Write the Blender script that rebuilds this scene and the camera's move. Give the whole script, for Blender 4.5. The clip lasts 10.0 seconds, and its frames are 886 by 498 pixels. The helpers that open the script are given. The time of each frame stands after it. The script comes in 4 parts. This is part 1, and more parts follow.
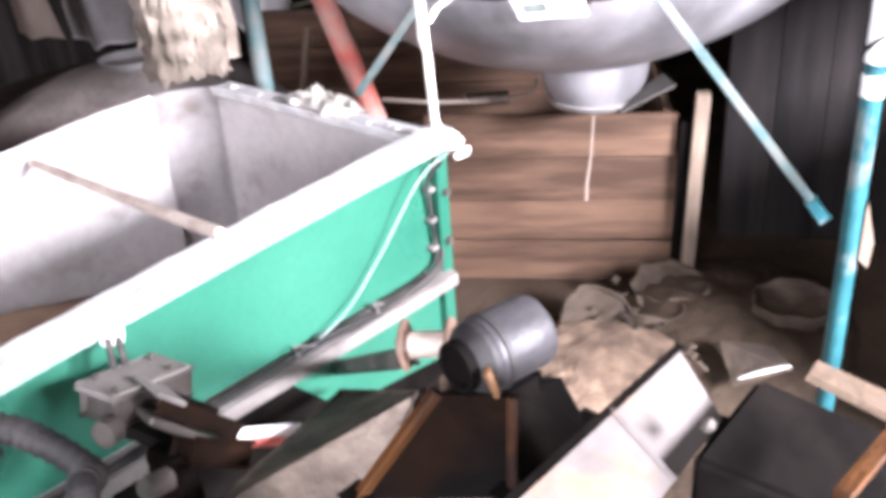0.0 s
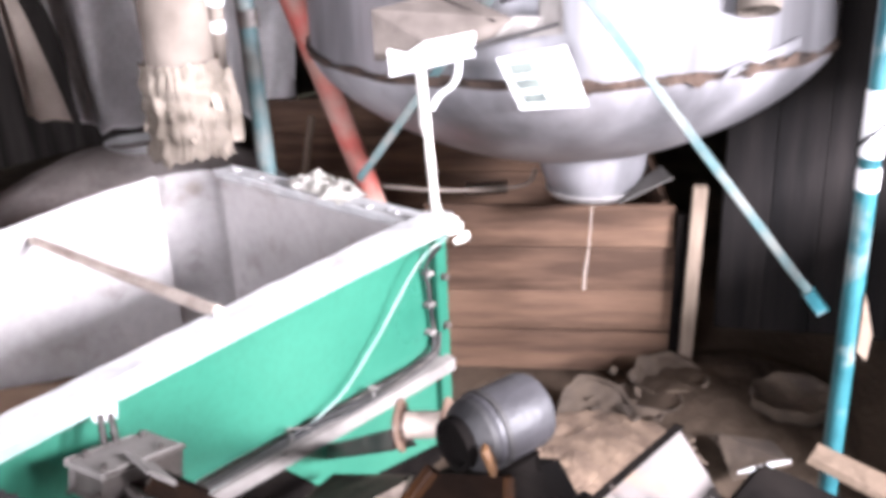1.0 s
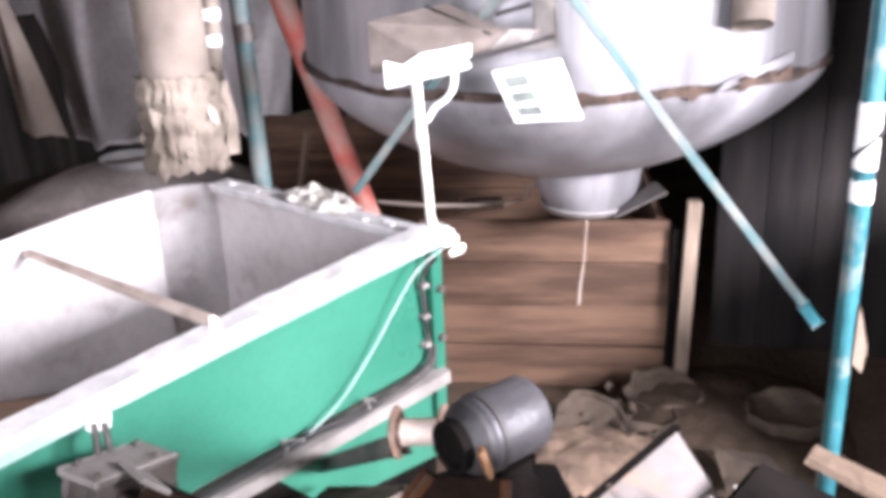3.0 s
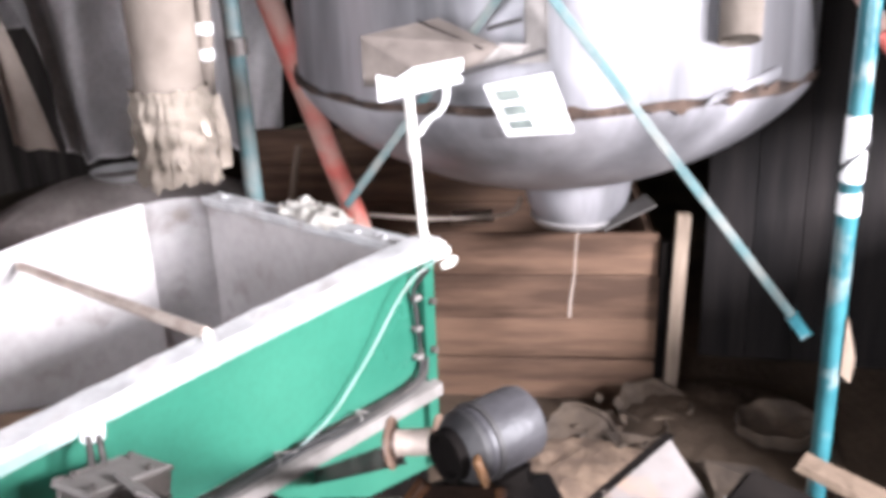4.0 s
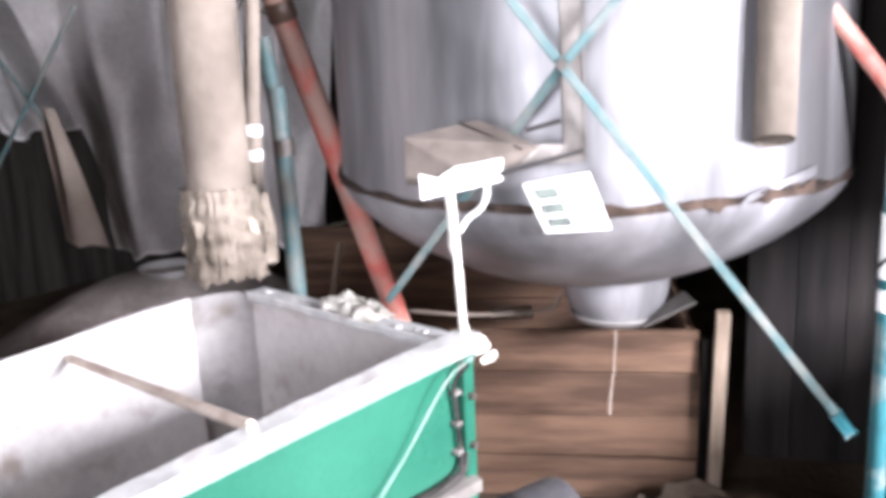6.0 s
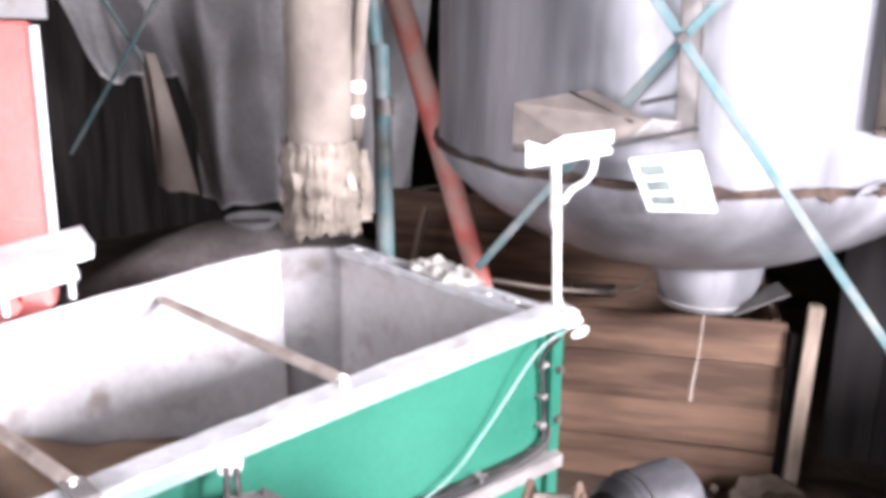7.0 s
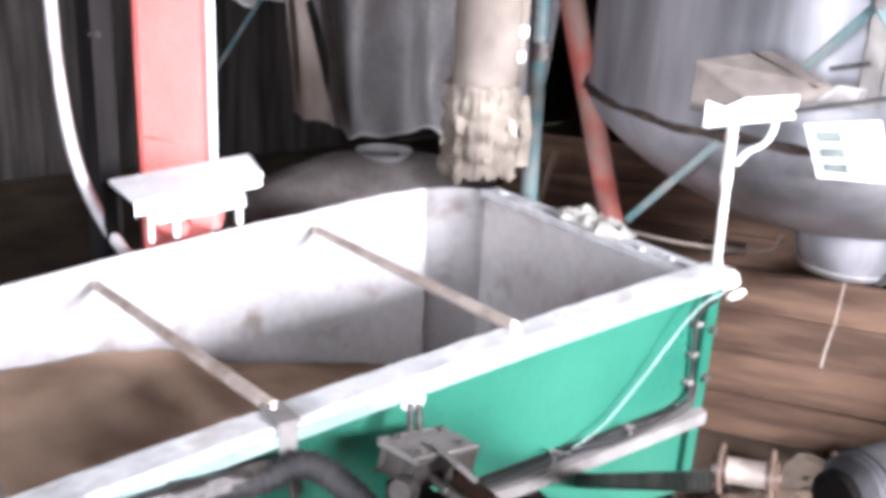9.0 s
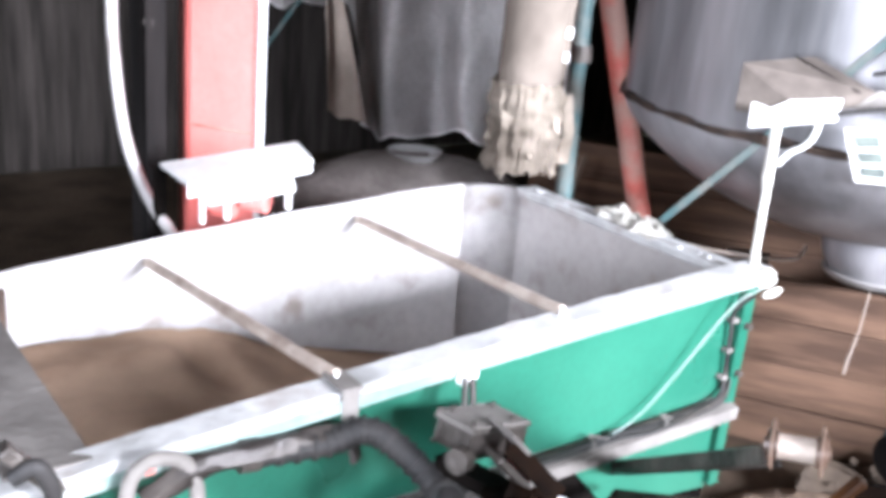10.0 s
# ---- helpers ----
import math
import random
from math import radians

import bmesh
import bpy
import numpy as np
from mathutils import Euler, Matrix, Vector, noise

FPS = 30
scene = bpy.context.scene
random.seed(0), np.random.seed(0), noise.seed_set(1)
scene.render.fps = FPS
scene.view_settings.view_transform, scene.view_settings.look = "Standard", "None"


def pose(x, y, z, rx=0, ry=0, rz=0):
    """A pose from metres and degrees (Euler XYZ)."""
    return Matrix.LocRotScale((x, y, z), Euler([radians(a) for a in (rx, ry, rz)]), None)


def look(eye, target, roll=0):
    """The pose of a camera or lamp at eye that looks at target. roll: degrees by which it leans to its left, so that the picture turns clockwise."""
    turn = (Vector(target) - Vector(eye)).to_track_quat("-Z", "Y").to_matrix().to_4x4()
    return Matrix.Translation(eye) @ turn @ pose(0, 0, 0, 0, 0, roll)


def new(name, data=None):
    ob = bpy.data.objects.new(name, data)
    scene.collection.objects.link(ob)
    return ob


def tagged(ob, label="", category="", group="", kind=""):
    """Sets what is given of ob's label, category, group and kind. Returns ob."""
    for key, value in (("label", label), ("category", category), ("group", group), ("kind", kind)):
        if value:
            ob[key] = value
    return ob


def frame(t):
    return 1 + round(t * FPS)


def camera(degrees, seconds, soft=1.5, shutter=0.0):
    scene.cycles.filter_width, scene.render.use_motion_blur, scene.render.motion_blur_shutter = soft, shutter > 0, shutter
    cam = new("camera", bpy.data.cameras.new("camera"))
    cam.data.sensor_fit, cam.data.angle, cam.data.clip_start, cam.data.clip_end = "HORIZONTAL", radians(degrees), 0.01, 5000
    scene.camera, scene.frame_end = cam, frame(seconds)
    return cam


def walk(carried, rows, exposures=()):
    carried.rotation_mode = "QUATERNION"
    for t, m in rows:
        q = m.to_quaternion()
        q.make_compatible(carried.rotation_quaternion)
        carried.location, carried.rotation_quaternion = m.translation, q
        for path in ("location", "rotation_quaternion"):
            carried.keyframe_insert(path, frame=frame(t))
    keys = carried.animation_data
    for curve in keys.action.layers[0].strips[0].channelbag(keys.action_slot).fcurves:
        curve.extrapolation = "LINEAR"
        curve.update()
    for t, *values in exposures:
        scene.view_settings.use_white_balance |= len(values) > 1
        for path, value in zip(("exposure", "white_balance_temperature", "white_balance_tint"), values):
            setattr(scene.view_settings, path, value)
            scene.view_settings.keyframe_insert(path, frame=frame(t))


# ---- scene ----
def eye(x, y, z, yaw, pitch, roll):
    """Camera pose from place, heading, tilt and roll in degrees."""
    return pose(x, y, z, 90 + pitch, 0, yaw) @ pose(0, 0, 0, 0, 0, roll)


cam = camera(50.0, 10.0, soft=5.0)
PATH = [
    (0.0, eye(-1.443, -1.379, 1.643, -46.13, -27.39, -3.87)),
    (0.5, eye(-1.438, -1.380, 1.633, -46.17, -24.73, -4.19)),
    (1.0, eye(-1.453, -1.383, 1.627, -46.67, -21.82, -2.51)),
    (1.5, eye(-1.453, -1.375, 1.616, -47.08, -22.43, -1.52)),
    (2.0, eye(-1.452, -1.372, 1.611, -47.16, -22.37, -2.22)),
    (2.5, eye(-1.458, -1.383, 1.609, -46.94, -21.00, -2.26)),
    (4.0, eye(-1.476, -1.390, 1.611, -47.84, -19.76, -2.13)),
    (4.5, eye(-1.499, -1.417, 1.619, -48.16, -16.08, -2.59)),
    (5.0, eye(-1.501, -1.416, 1.610, -50.10, -14.12, -3.26)),
    (5.2, eye(-1.507, -1.421, 1.607, -50.36, -13.16, -3.04)),
    (6.3, eye(-1.507, -1.395, 1.619, -43.69, -13.93, -1.73)),
    (6.5, eye(-1.538, -1.374, 1.610, -42.72, -13.78, -0.95)),
    (7.0, eye(-1.544, -1.345, 1.600, -41.65, -15.42, 0.84)),
    (7.5, eye(-1.557, -1.301, 1.587, -38.52, -19.03, 2.48)),
    (8.0, eye(-1.602, -1.266, 1.591, -35.96, -19.27, 5.23)),
    (8.5, eye(-1.641, -1.259, 1.628, -33.45, -19.40, 4.35)),
    (9.0, eye(-1.705, -1.239, 1.632, -37.03, -19.64, 3.49)),
    (9.5, eye(-1.780, -1.227, 1.615, -35.34, -20.14, 5.31)),
    (10.0, eye(-1.828, -1.246, 1.588, -36.84, -18.74, 5.44)),
]
walk(cam, PATH, ((0.0, 0.86, 6430, 21), (0.5, 0.82, 6430, 21), (1.5, 0.64, 6430, 19), (2.5, 0.58, 6490, 22), (5.0, 0.44, 6480, 14), (7.0, 0.51, 6380, 20), (8.5, 0.51, 6300, 18), (10.0, 0.64, 6100, 13)))

# ---- world and light ----
world = bpy.data.worlds.new("sky")
scene.world = world
world.use_nodes = True
wn = world.node_tree
sky = wn.nodes.new("ShaderNodeTexSky")
sky.sky_type = 'NISHITA'
sky.sun_disc = False
sky.sun_elevation = radians(24)
sky.sun_rotation = radians(160)
wn.links.new(sky.outputs[0], wn.nodes["Background"].inputs[0])
wn.nodes["Background"].inputs[1].default_value = 0.12

def window_light(name, place, target, sx, sy, watts, color):
    d = bpy.data.lights.new(name, 'AREA')
    d.shape, d.size, d.size_y, d.energy, d.color = 'RECTANGLE', sx, sy, watts, color
    ob = new(name, d)
    ob.matrix_world = look(place, target)
    return ob

window_light("doorway_daylight", (0.1, -4.0, 2.2), (-0.3, 0.8, 0.9), 1.5, 0.75, 1000, (0.93, 0.945, 1.0))
window_light("gate_daylight", (-4.3, -2.0, 1.9), (0.5, 0.3, 1.0), 2.0, 1.6, 330, (0.90, 0.93, 1.0))

# ---- materials ----
def material(name, c1, c2, rough=0.7, metal=0.0, scale=6.0, grain=60.0, bump=0.2, stretch=(1, 1, 1), turn=0.0, dust=0.0, dust_color=(0.3, 0.26, 0.22), spec=0.5):
    m = bpy.data.materials.new(name)
    m.use_nodes = True
    nt = m.node_tree
    n, link = nt.nodes, nt.links.new
    b = n["Principled BSDF"]
    tc = n.new("ShaderNodeTexCoord")
    mp = n.new("ShaderNodeMapping")
    mp.vector_type = 'TEXTURE'
    mp.inputs["Rotation"].default_value = (0, 0, radians(turn))
    mp.inputs["Scale"].default_value = [1 / k for k in stretch]
    link(tc.outputs["Object"], mp.inputs[0])
    big = n.new("ShaderNodeTexNoise")
    big.inputs["Scale"].default_value, big.inputs["Detail"].default_value = scale, 6
    fine = n.new("ShaderNodeTexNoise")
    fine.inputs["Scale"].default_value, fine.inputs["Detail"].default_value = grain, 4
    link(mp.outputs[0], big.inputs[0])
    link(mp.outputs[0], fine.inputs[0])
    ramp = n.new("ShaderNodeValToRGB")
    ramp.color_ramp.elements[0].position, ramp.color_ramp.elements[1].position = 0.35, 0.68
    ramp.color_ramp.elements[0].color, ramp.color_ramp.elements[1].color = (*c1, 1), (*c2, 1)
    info = n.new("ShaderNodeObjectInfo")
    add = n.new("ShaderNodeMath")
    add.operation = 'MULTIPLY_ADD'
    add.inputs[1].default_value, add.inputs[2].default_value = 0.18, -0.09
    link(info.outputs["Random"], add.inputs[0])
    sm = n.new("ShaderNodeMath")
    link(big.outputs[0], sm.inputs[0])
    link(add.outputs[0], sm.inputs[1])
    link(sm.outputs[0], ramp.inputs[0])
    mix = n.new("ShaderNodeMix")
    mix.data_type, mix.blend_type = 'RGBA', 'MULTIPLY'
    mix.inputs[0].default_value = 0.20
    link(ramp.outputs[0], mix.inputs[6])
    fr = n.new("ShaderNodeValToRGB")
    fr.color_ramp.elements[0].position, fr.color_ramp.elements[1].position = 0.3, 0.6
    fr.color_ramp.elements[0].color = (0.45, 0.43, 0.4, 1)
    link(fine.outputs[0], fr.inputs[0])
    link(fr.outputs[0], mix.inputs[7])
    out = mix.outputs[2]
    if dust:
        patch = n.new("ShaderNodeTexNoise")
        patch.inputs["Scale"].default_value, patch.inputs["Detail"].default_value = 9, 8
        link(tc.outputs["Object"], patch.inputs[0])
        pr = n.new("ShaderNodeValToRGB")
        pr.color_ramp.elements[0].position, pr.color_ramp.elements[1].position = 0.62 - 0.35 * dust, 0.8 - 0.3 * dust
        link(patch.outputs[0], pr.inputs[0])
        dm = n.new("ShaderNodeMix")
        dm.data_type = 'RGBA'
        link(pr.outputs[0], dm.inputs[0])
        link(out, dm.inputs[6])
        dm.inputs[7].default_value = (*dust_color, 1)
        out = dm.outputs[2]
    link(out, b.inputs["Base Color"])
    b.inputs["Metallic"].default_value = metal
    b.inputs["Specular IOR Level"].default_value = spec
    rr = n.new("ShaderNodeMapRange")
    rr.inputs["To Min"].default_value, rr.inputs["To Max"].default_value = max(0.05, rough - 0.12), min(1, rough + 0.12)
    link(big.outputs[0], rr.inputs[0])
    link(rr.outputs[0], b.inputs["Roughness"])
    bp = n.new("ShaderNodeBump")
    bp.inputs["Strength"].default_value, bp.inputs["Distance"].default_value = bump, 0.01
    link(fine.outputs[0], bp.inputs["Height"])
    link(bp.outputs[0], b.inputs["Normal"])
    return m

M_DIRT = material("packed_dirt", (0.026, 0.0185, 0.013), (0.072, 0.052, 0.037), 0.95, 0, 3, 40, 0.8, spec=0.1)
M_GRAIN = material("grain", (0.16, 0.105, 0.072), (0.29, 0.205, 0.145), 0.95, 0, 4, 220, 0.3, spec=0.1)
M_HEAP = material("spilled_grain", (0.090, 0.058, 0.038), (0.22, 0.152, 0.103), 0.95, 0, 14, 80, 1.0)
M_WALL = material("sooty_boards", (0.022, 0.019, 0.017), (0.060, 0.052, 0.047), 0.9, 0, 2, 30, 0.4, (8, 8, 0.6), spec=0.1)
M_CEIL = material("sooty_ceiling", (0.06, 0.055, 0.05), (0.13, 0.12, 0.11), 0.9, 0, 3, 30, 0.4, spec=0.1)
M_GREEN = material("green_paint", (0.012, 0.078, 0.051), (0.020, 0.108, 0.071), 0.30, 0, 2, 90, 0.05)
M_GALV = material("galvanised_sheet", (0.28, 0.266, 0.258), (0.43, 0.41, 0.40), 0.42, 0.3, 2.0, 40, 0.04, dust=0.12, dust_color=(0.20, 0.17, 0.15))
M_RIM = material("worn_white_rim", (0.23, 0.23, 0.226), (0.42, 0.42, 0.415), 0.5, 0.0, 9, 60, 0.25, dust=0.24, dust_color=(0.19, 0.17, 0.155))
M_BAR = material("rusty_bar", (0.22, 0.17, 0.14), (0.42, 0.36, 0.31), 0.65, 0.3, 12, 80, 0.3)
M_STEEL = material("stainless_tank", (0.085, 0.084, 0.087), (0.29, 0.284, 0.295), 0.40, 0.35, 1.9, 20, 0.02, (2.4, 2.4, 0.35))
M_WELD = material("burnt_seam", (0.010, 0.007, 0.0055), (0.065, 0.043, 0.032), 0.85, 0.0, 14, 60, 0.8, spec=0.2)
M_WHITE = material("white_plastic", (0.60, 0.60, 0.59), (0.74, 0.74, 0.73), 0.45, 0, 6, 40, 0.05)
M_CREAM = material("dusty_white_paint", (0.42, 0.40, 0.355), (0.74, 0.72, 0.665), 0.55, 0, 14, 80, 0.4)
M_DUSTY = material("dusty_grey_sheet", (0.085, 0.077, 0.071), (0.165, 0.152, 0.141), 0.85, 0, 6, 50, 0.3, spec=0.3)
M_TEAL = material("teal_paint", (0.008, 0.058, 0.069), (0.018, 0.105, 0.120), 0.38, 0.0, 10, 70, 0.2, dust=0.12, dust_color=(0.22, 0.21, 0.19))
M_TEALD = material("dusty_teal_paint", (0.030, 0.070, 0.073), (0.055, 0.105, 0.107), 0.65, 0.0, 10, 70, 0.2, dust=0.6, dust_color=(0.11, 0.115, 0.105))
M_REDP = material("dusty_red_pipe", (0.40, 0.07, 0.05), (0.50, 0.13, 0.10), 0.6, 0, 5, 60, 0.3, dust=0.72, dust_color=(0.36, 0.22, 0.18))
# Red raised towards pink: the glare of strong light is in the base colour.
M_RED = material("light_washed_red_enamel", (0.58, 0.13, 0.11), (0.68, 0.19, 0.165), 0.42, 0, 2, 50, 0.03)
M_PLANK = material("old_plank", (0.050, 0.029, 0.019), (0.135, 0.081, 0.053), 0.85, 0, 2.2, 14, 0.5, (1.0, 8, 8), -54, spec=0.2)
M_POST = material("pale_batten", (0.13, 0.095, 0.068), (0.26, 0.20, 0.15), 0.8, 0, 4, 40, 0.5, (9, 9, 1))
M_DUCT = material("dusty_duct", (0.105, 0.087, 0.072), (0.175, 0.147, 0.123), 0.9, 0, 5, 24, 0.4, spec=0.2)
M_WRAP = material("torn_wrapping", (0.10, 0.08, 0.062), (0.33, 0.28, 0.23), 0.8, 0, 7, 30, 0.8, spec=0.3)
M_TARP = material("grey_tarpaulin", (0.50, 0.48, 0.47), (0.78, 0.75, 0.74), 0.55, 0, 2.5, 40, 0.2)
# Near-black version of the wall boards; the bay's darkness is put into the colour.
M_NEARBLACK = material("near_black_boards", (0.008, 0.0073, 0.0072), (0.021, 0.018, 0.017), 0.9, 0, 2, 30, 0.4, (8, 8, 0.6), spec=0.1)
M_BOX = material("brown_dust_sheet", (0.060, 0.050, 0.043), (0.125, 0.106, 0.092), 0.9, 0, 5, 40, 0.3, spec=0.2)
M_SACK = material("pale_sack", (0.26, 0.215, 0.18), (0.40, 0.34, 0.29), 0.9, 0, 6, 120, 0.4)
M_MOTOR = material("grey_motor_casing", (0.007, 0.0068, 0.0075), (0.038, 0.036, 0.039), 0.55, 0.0, 7, 40, 0.3, dust=0.25, dust_color=(0.085, 0.078, 0.072), spec=0.3)
M_BLACK = material("black_rubber", (0.008, 0.008, 0.0085), (0.026, 0.024, 0.023), 0.65, 0, 10, 60, 0.2, dust=0.1, dust_color=(0.06, 0.052, 0.046), spec=0.25)
M_YELLOW = material("rusty_yellow_paint", (0.05, 0.018, 0.004), (0.20, 0.085, 0.012), 0.6, 0.0, 9, 60, 0.4, dust=0.4, dust_color=(0.02, 0.014, 0.01))
M_PAPER = material("worn_sheet_metal", (0.055, 0.047, 0.043), (0.108, 0.096, 0.090), 0.6, 0.0, 4, 40, 0.2, dust=0.14, dust_color=(0.16, 0.085, 0.04))
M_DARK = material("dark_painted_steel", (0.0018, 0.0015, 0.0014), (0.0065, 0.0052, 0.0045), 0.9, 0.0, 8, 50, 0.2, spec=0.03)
M_IRON = material("grimy_iron", (0.024, 0.020, 0.018), (0.095, 0.082, 0.072), 0.5, 0.4, 10, 60, 0.4)
M_COPPER = material("rusty_steel", (0.04, 0.024, 0.017), (0.14, 0.09, 0.065), 0.45, 0.2, 12, 60, 0.4)
M_CLAY = material("dusty_basin", (0.034, 0.0235, 0.016), (0.098, 0.070, 0.048), 0.9, 0, 7, 40, 0.8)
M_INK = material("faded_print", (0.045, 0.055, 0.052), (0.12, 0.14, 0.125), 0.7, 0, 20, 60, 0.0)
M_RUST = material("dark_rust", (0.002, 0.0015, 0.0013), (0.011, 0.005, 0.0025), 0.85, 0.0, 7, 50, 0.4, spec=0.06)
M_ASH = material("grey_dust_heap", (0.13, 0.115, 0.107), (0.23, 0.205, 0.192), 0.95, 0, 5, 40, 0.6, spec=0.1)
M_EDGE = material("chipped_orange_edge", (0.010, 0.004, 0.002), (0.060, 0.022, 0.005), 0.7, 0.0, 14, 60, 0.4, spec=0.15)
M_CAKED = material("caked_meal", (0.045, 0.036, 0.030), (0.13, 0.105, 0.085), 0.95, 0, 9, 60, 0.9, spec=0.1)
M_SAGE = material("chalky_green_edge", (0.14, 0.20, 0.183), (0.24, 0.30, 0.28), 0.55, 0, 8, 60, 0.2, dust=0.15, dust_color=(0.3, 0.28, 0.26))

# ---- helpers ----
def part(name, bm, mat, parent=None, label=""):
    me = bpy.data.meshes.new(name)
    bmesh.ops.recalc_face_normals(bm, faces=bm.faces[:])
    bm.to_mesh(me)
    bm.free()
    me.materials.append(mat)
    ob = new(name, me)
    if parent is not None:
        ob.parent = parent
    if label:
        tagged(ob, label)
    return ob


def thing(name, label, category, place=(0, 0, 0), group="", kind=""):
    ob = new(name)
    ob.location = place
    ob.empty_display_size = 0.05
    return tagged(ob, label, category, group, kind)


def smooth(ob, angle=40):
    me = ob.data
    me.polygons.foreach_set("use_smooth", [True] * len(me.polygons))
    me.set_sharp_from_angle(angle=radians(angle))
    return ob


def block(a, b, bevel=0.004, bm=None):
    bm = bm or bmesh.new()
    r = bmesh.ops.create_cube(bm, size=1)
    c = [(a[i] + b[i]) / 2 for i in range(3)]
    s = [abs(b[i] - a[i]) for i in range(3)]
    for v in r["verts"]:
        v.co = Vector([c[i] + v.co[i] * s[i] for i in range(3)])
    if bevel:
        edges = list({e for v in r["verts"] for e in v.link_edges})
        bmesh.ops.bevel(bm, geom=edges, offset=min(bevel, min(s) * 0.4), segments=1, affect='EDGES')
    return bm


def beam(p, q, w, h, up=(0, 0, 1), bevel=0.003, bm=None):
    """A bar of section w x h from p to q."""
    bm = bm or bmesh.new()
    p, q, up = Vector(p), Vector(q), Vector(up)
    d = (q - p).normalized()
    side = d.cross(up).normalized()
    top = side.cross(d).normalized()
    r = bmesh.ops.create_cube(bm, size=1)
    m = Matrix((side, top, d)).transposed()
    length = (q - p).length
    for v in r["verts"]:
        v.co = (p + q) / 2 + m @ Vector((v.co.x * w, v.co.y * h, v.co.z * length))
    if bevel:
        edges = list({e for v in r["verts"] for e in v.link_edges})
        bmesh.ops.bevel(bm, geom=edges, offset=min(bevel, w * 0.3, h * 0.3), segments=1, affect='EDGES')
    return bm


def tube(points, radius, sides=14, bm=None, caps=True, wobble=0.0):
    """A round tube along points; radius may be one number or one for each point."""
    bm = bm or bmesh.new()
    pts = [Vector(p) for p in points]
    rad = radius if isinstance(radius, (list, tuple)) else [radius] * len(pts)
    rings, ref = [], None
    for i, p in enumerate(pts):
        d = (pts[min(i + 1, len(pts) - 1)] - pts[max(i - 1, 0)]).normalized()
        if ref is None:
            ref = d.orthogonal().normalized()
        ref = (ref - d * ref.dot(d)).normalized()
        o = d.cross(ref)
        ring = []
        for k in range(sides):
            a = 2 * math.pi * k / sides
            r = rad[i]
            if wobble:
                r *= 1 + wobble * noise.noise(p * 14 + Vector((math.cos(a), math.sin(a), 0)) * 2.2)
            ring.append(bm.verts.new(p + (ref * math.cos(a) + o * math.sin(a)) * r))
        rings.append(ring)
    for a, b in zip(rings, rings[1:]):
        for k in range(sides):
            bm.faces.new((a[k], a[(k + 1) % sides], b[(k + 1) % sides], b[k]))
    if caps:
        bm.faces.new(rings[0][::-1])
        bm.faces.new(rings[-1])
    return bm


def curve(points, steps=8):
    """Points of a smooth line through the given ones."""
    p = [Vector(q) for q in points]
    p = [2 * p[0] - p[1]] + p + [2 * p[-1] - p[-2]]
    out = []
    for i in range(1, len(p) - 2):
        for k in range(steps):
            t = k / steps
            a, b, c, d = p[i - 1], p[i], p[i + 1], p[i + 2]
            out.append(0.5 * (2 * b + (c - a) * t + (2 * a - 5 * b + 4 * c - d) * t * t + (3 * b - a - 3 * c + d) * t ** 3))
    return out + [p[-2]]


def lathe(profile, center, sides=48, bm=None, axis=None):
    """A turned shape: profile of (radius, height) round an axis."""
    bm = bm or bmesh.new()
    rings = []
    turn = axis or Matrix()
    for r, h in profile:
        ring = [bm.verts.new(Vector(center) + turn @ Vector((max(r, 1e-4) * math.cos(2 * math.pi * k / sides), max(r, 1e-4) * math.sin(2 * math.pi * k / sides), h))) for k in range(sides)]
        rings.append(ring)
    for a, b in zip(rings, rings[1:]):
        for k in range(sides):
            bm.faces.new((a[k], a[(k + 1) % sides], b[(k + 1) % sides], b[k]))
    return bm


def slab(corners, thick, bm=None):
    """A plate over a polygon of corners, with thickness against its normal."""
    bm = bm or bmesh.new()
    c = [Vector(p) for p in corners]
    nrm = (c[1] - c[0]).cross(c[2] - c[0]).normalized()
    a = [bm.verts.new(p) for p in c]
    b = [bm.verts.new(p - nrm * thick) for p in c]
    k = len(c)
    bm.faces.new(a)
    bm.faces.new(b[::-1])
    for i in range(k):
        bm.faces.new((a[i], b[i], b[(i + 1) % k], a[(i + 1) % k]))
    return bm


F = Vector((0.809, 0.588, 0))
S = Vector((0.588, -0.809, 0))
O = Vector((-1.533, -1.398, 0))


def G(f, r, z):
    """A place on the grid of the tank's bay: metres ahead, metres to the right, height."""
    return O + F * f + S * r + Vector((0, 0, z))


# ---- the shed ----
X0, X1, Y0, Y1, H = -4.5, 4.6, -4.2, 4.6, 3.6


def floor_sheet():
    bm = bmesh.new()
    nx, ny = 90, 90
    grid = []
    for i in range(nx + 1):
        row = []
        for j in range(ny + 1):
            x, y = X0 + (X1 - X0) * i / nx, Y0 + (Y1 - Y0) * j / ny
            z = 0.03 * noise.noise(Vector((x * 1.3, y * 1.3, 0))) + 0.012 * noise.noise(Vector((x * 6, y * 6, 3))) - 0.02
            row.append(bm.verts.new((x, y, z)))
        grid.append(row)
    for i in range(nx):
        for j in range(ny):
            bm.faces.new((grid[i][j], grid[i + 1][j], grid[i + 1][j + 1], grid[i][j + 1]))
    return smooth(part("floor", bm, M_DIRT), 80)


tagged(floor_sheet(), "uneven dusty dirt floor of the shed", "floor", kind="structure")


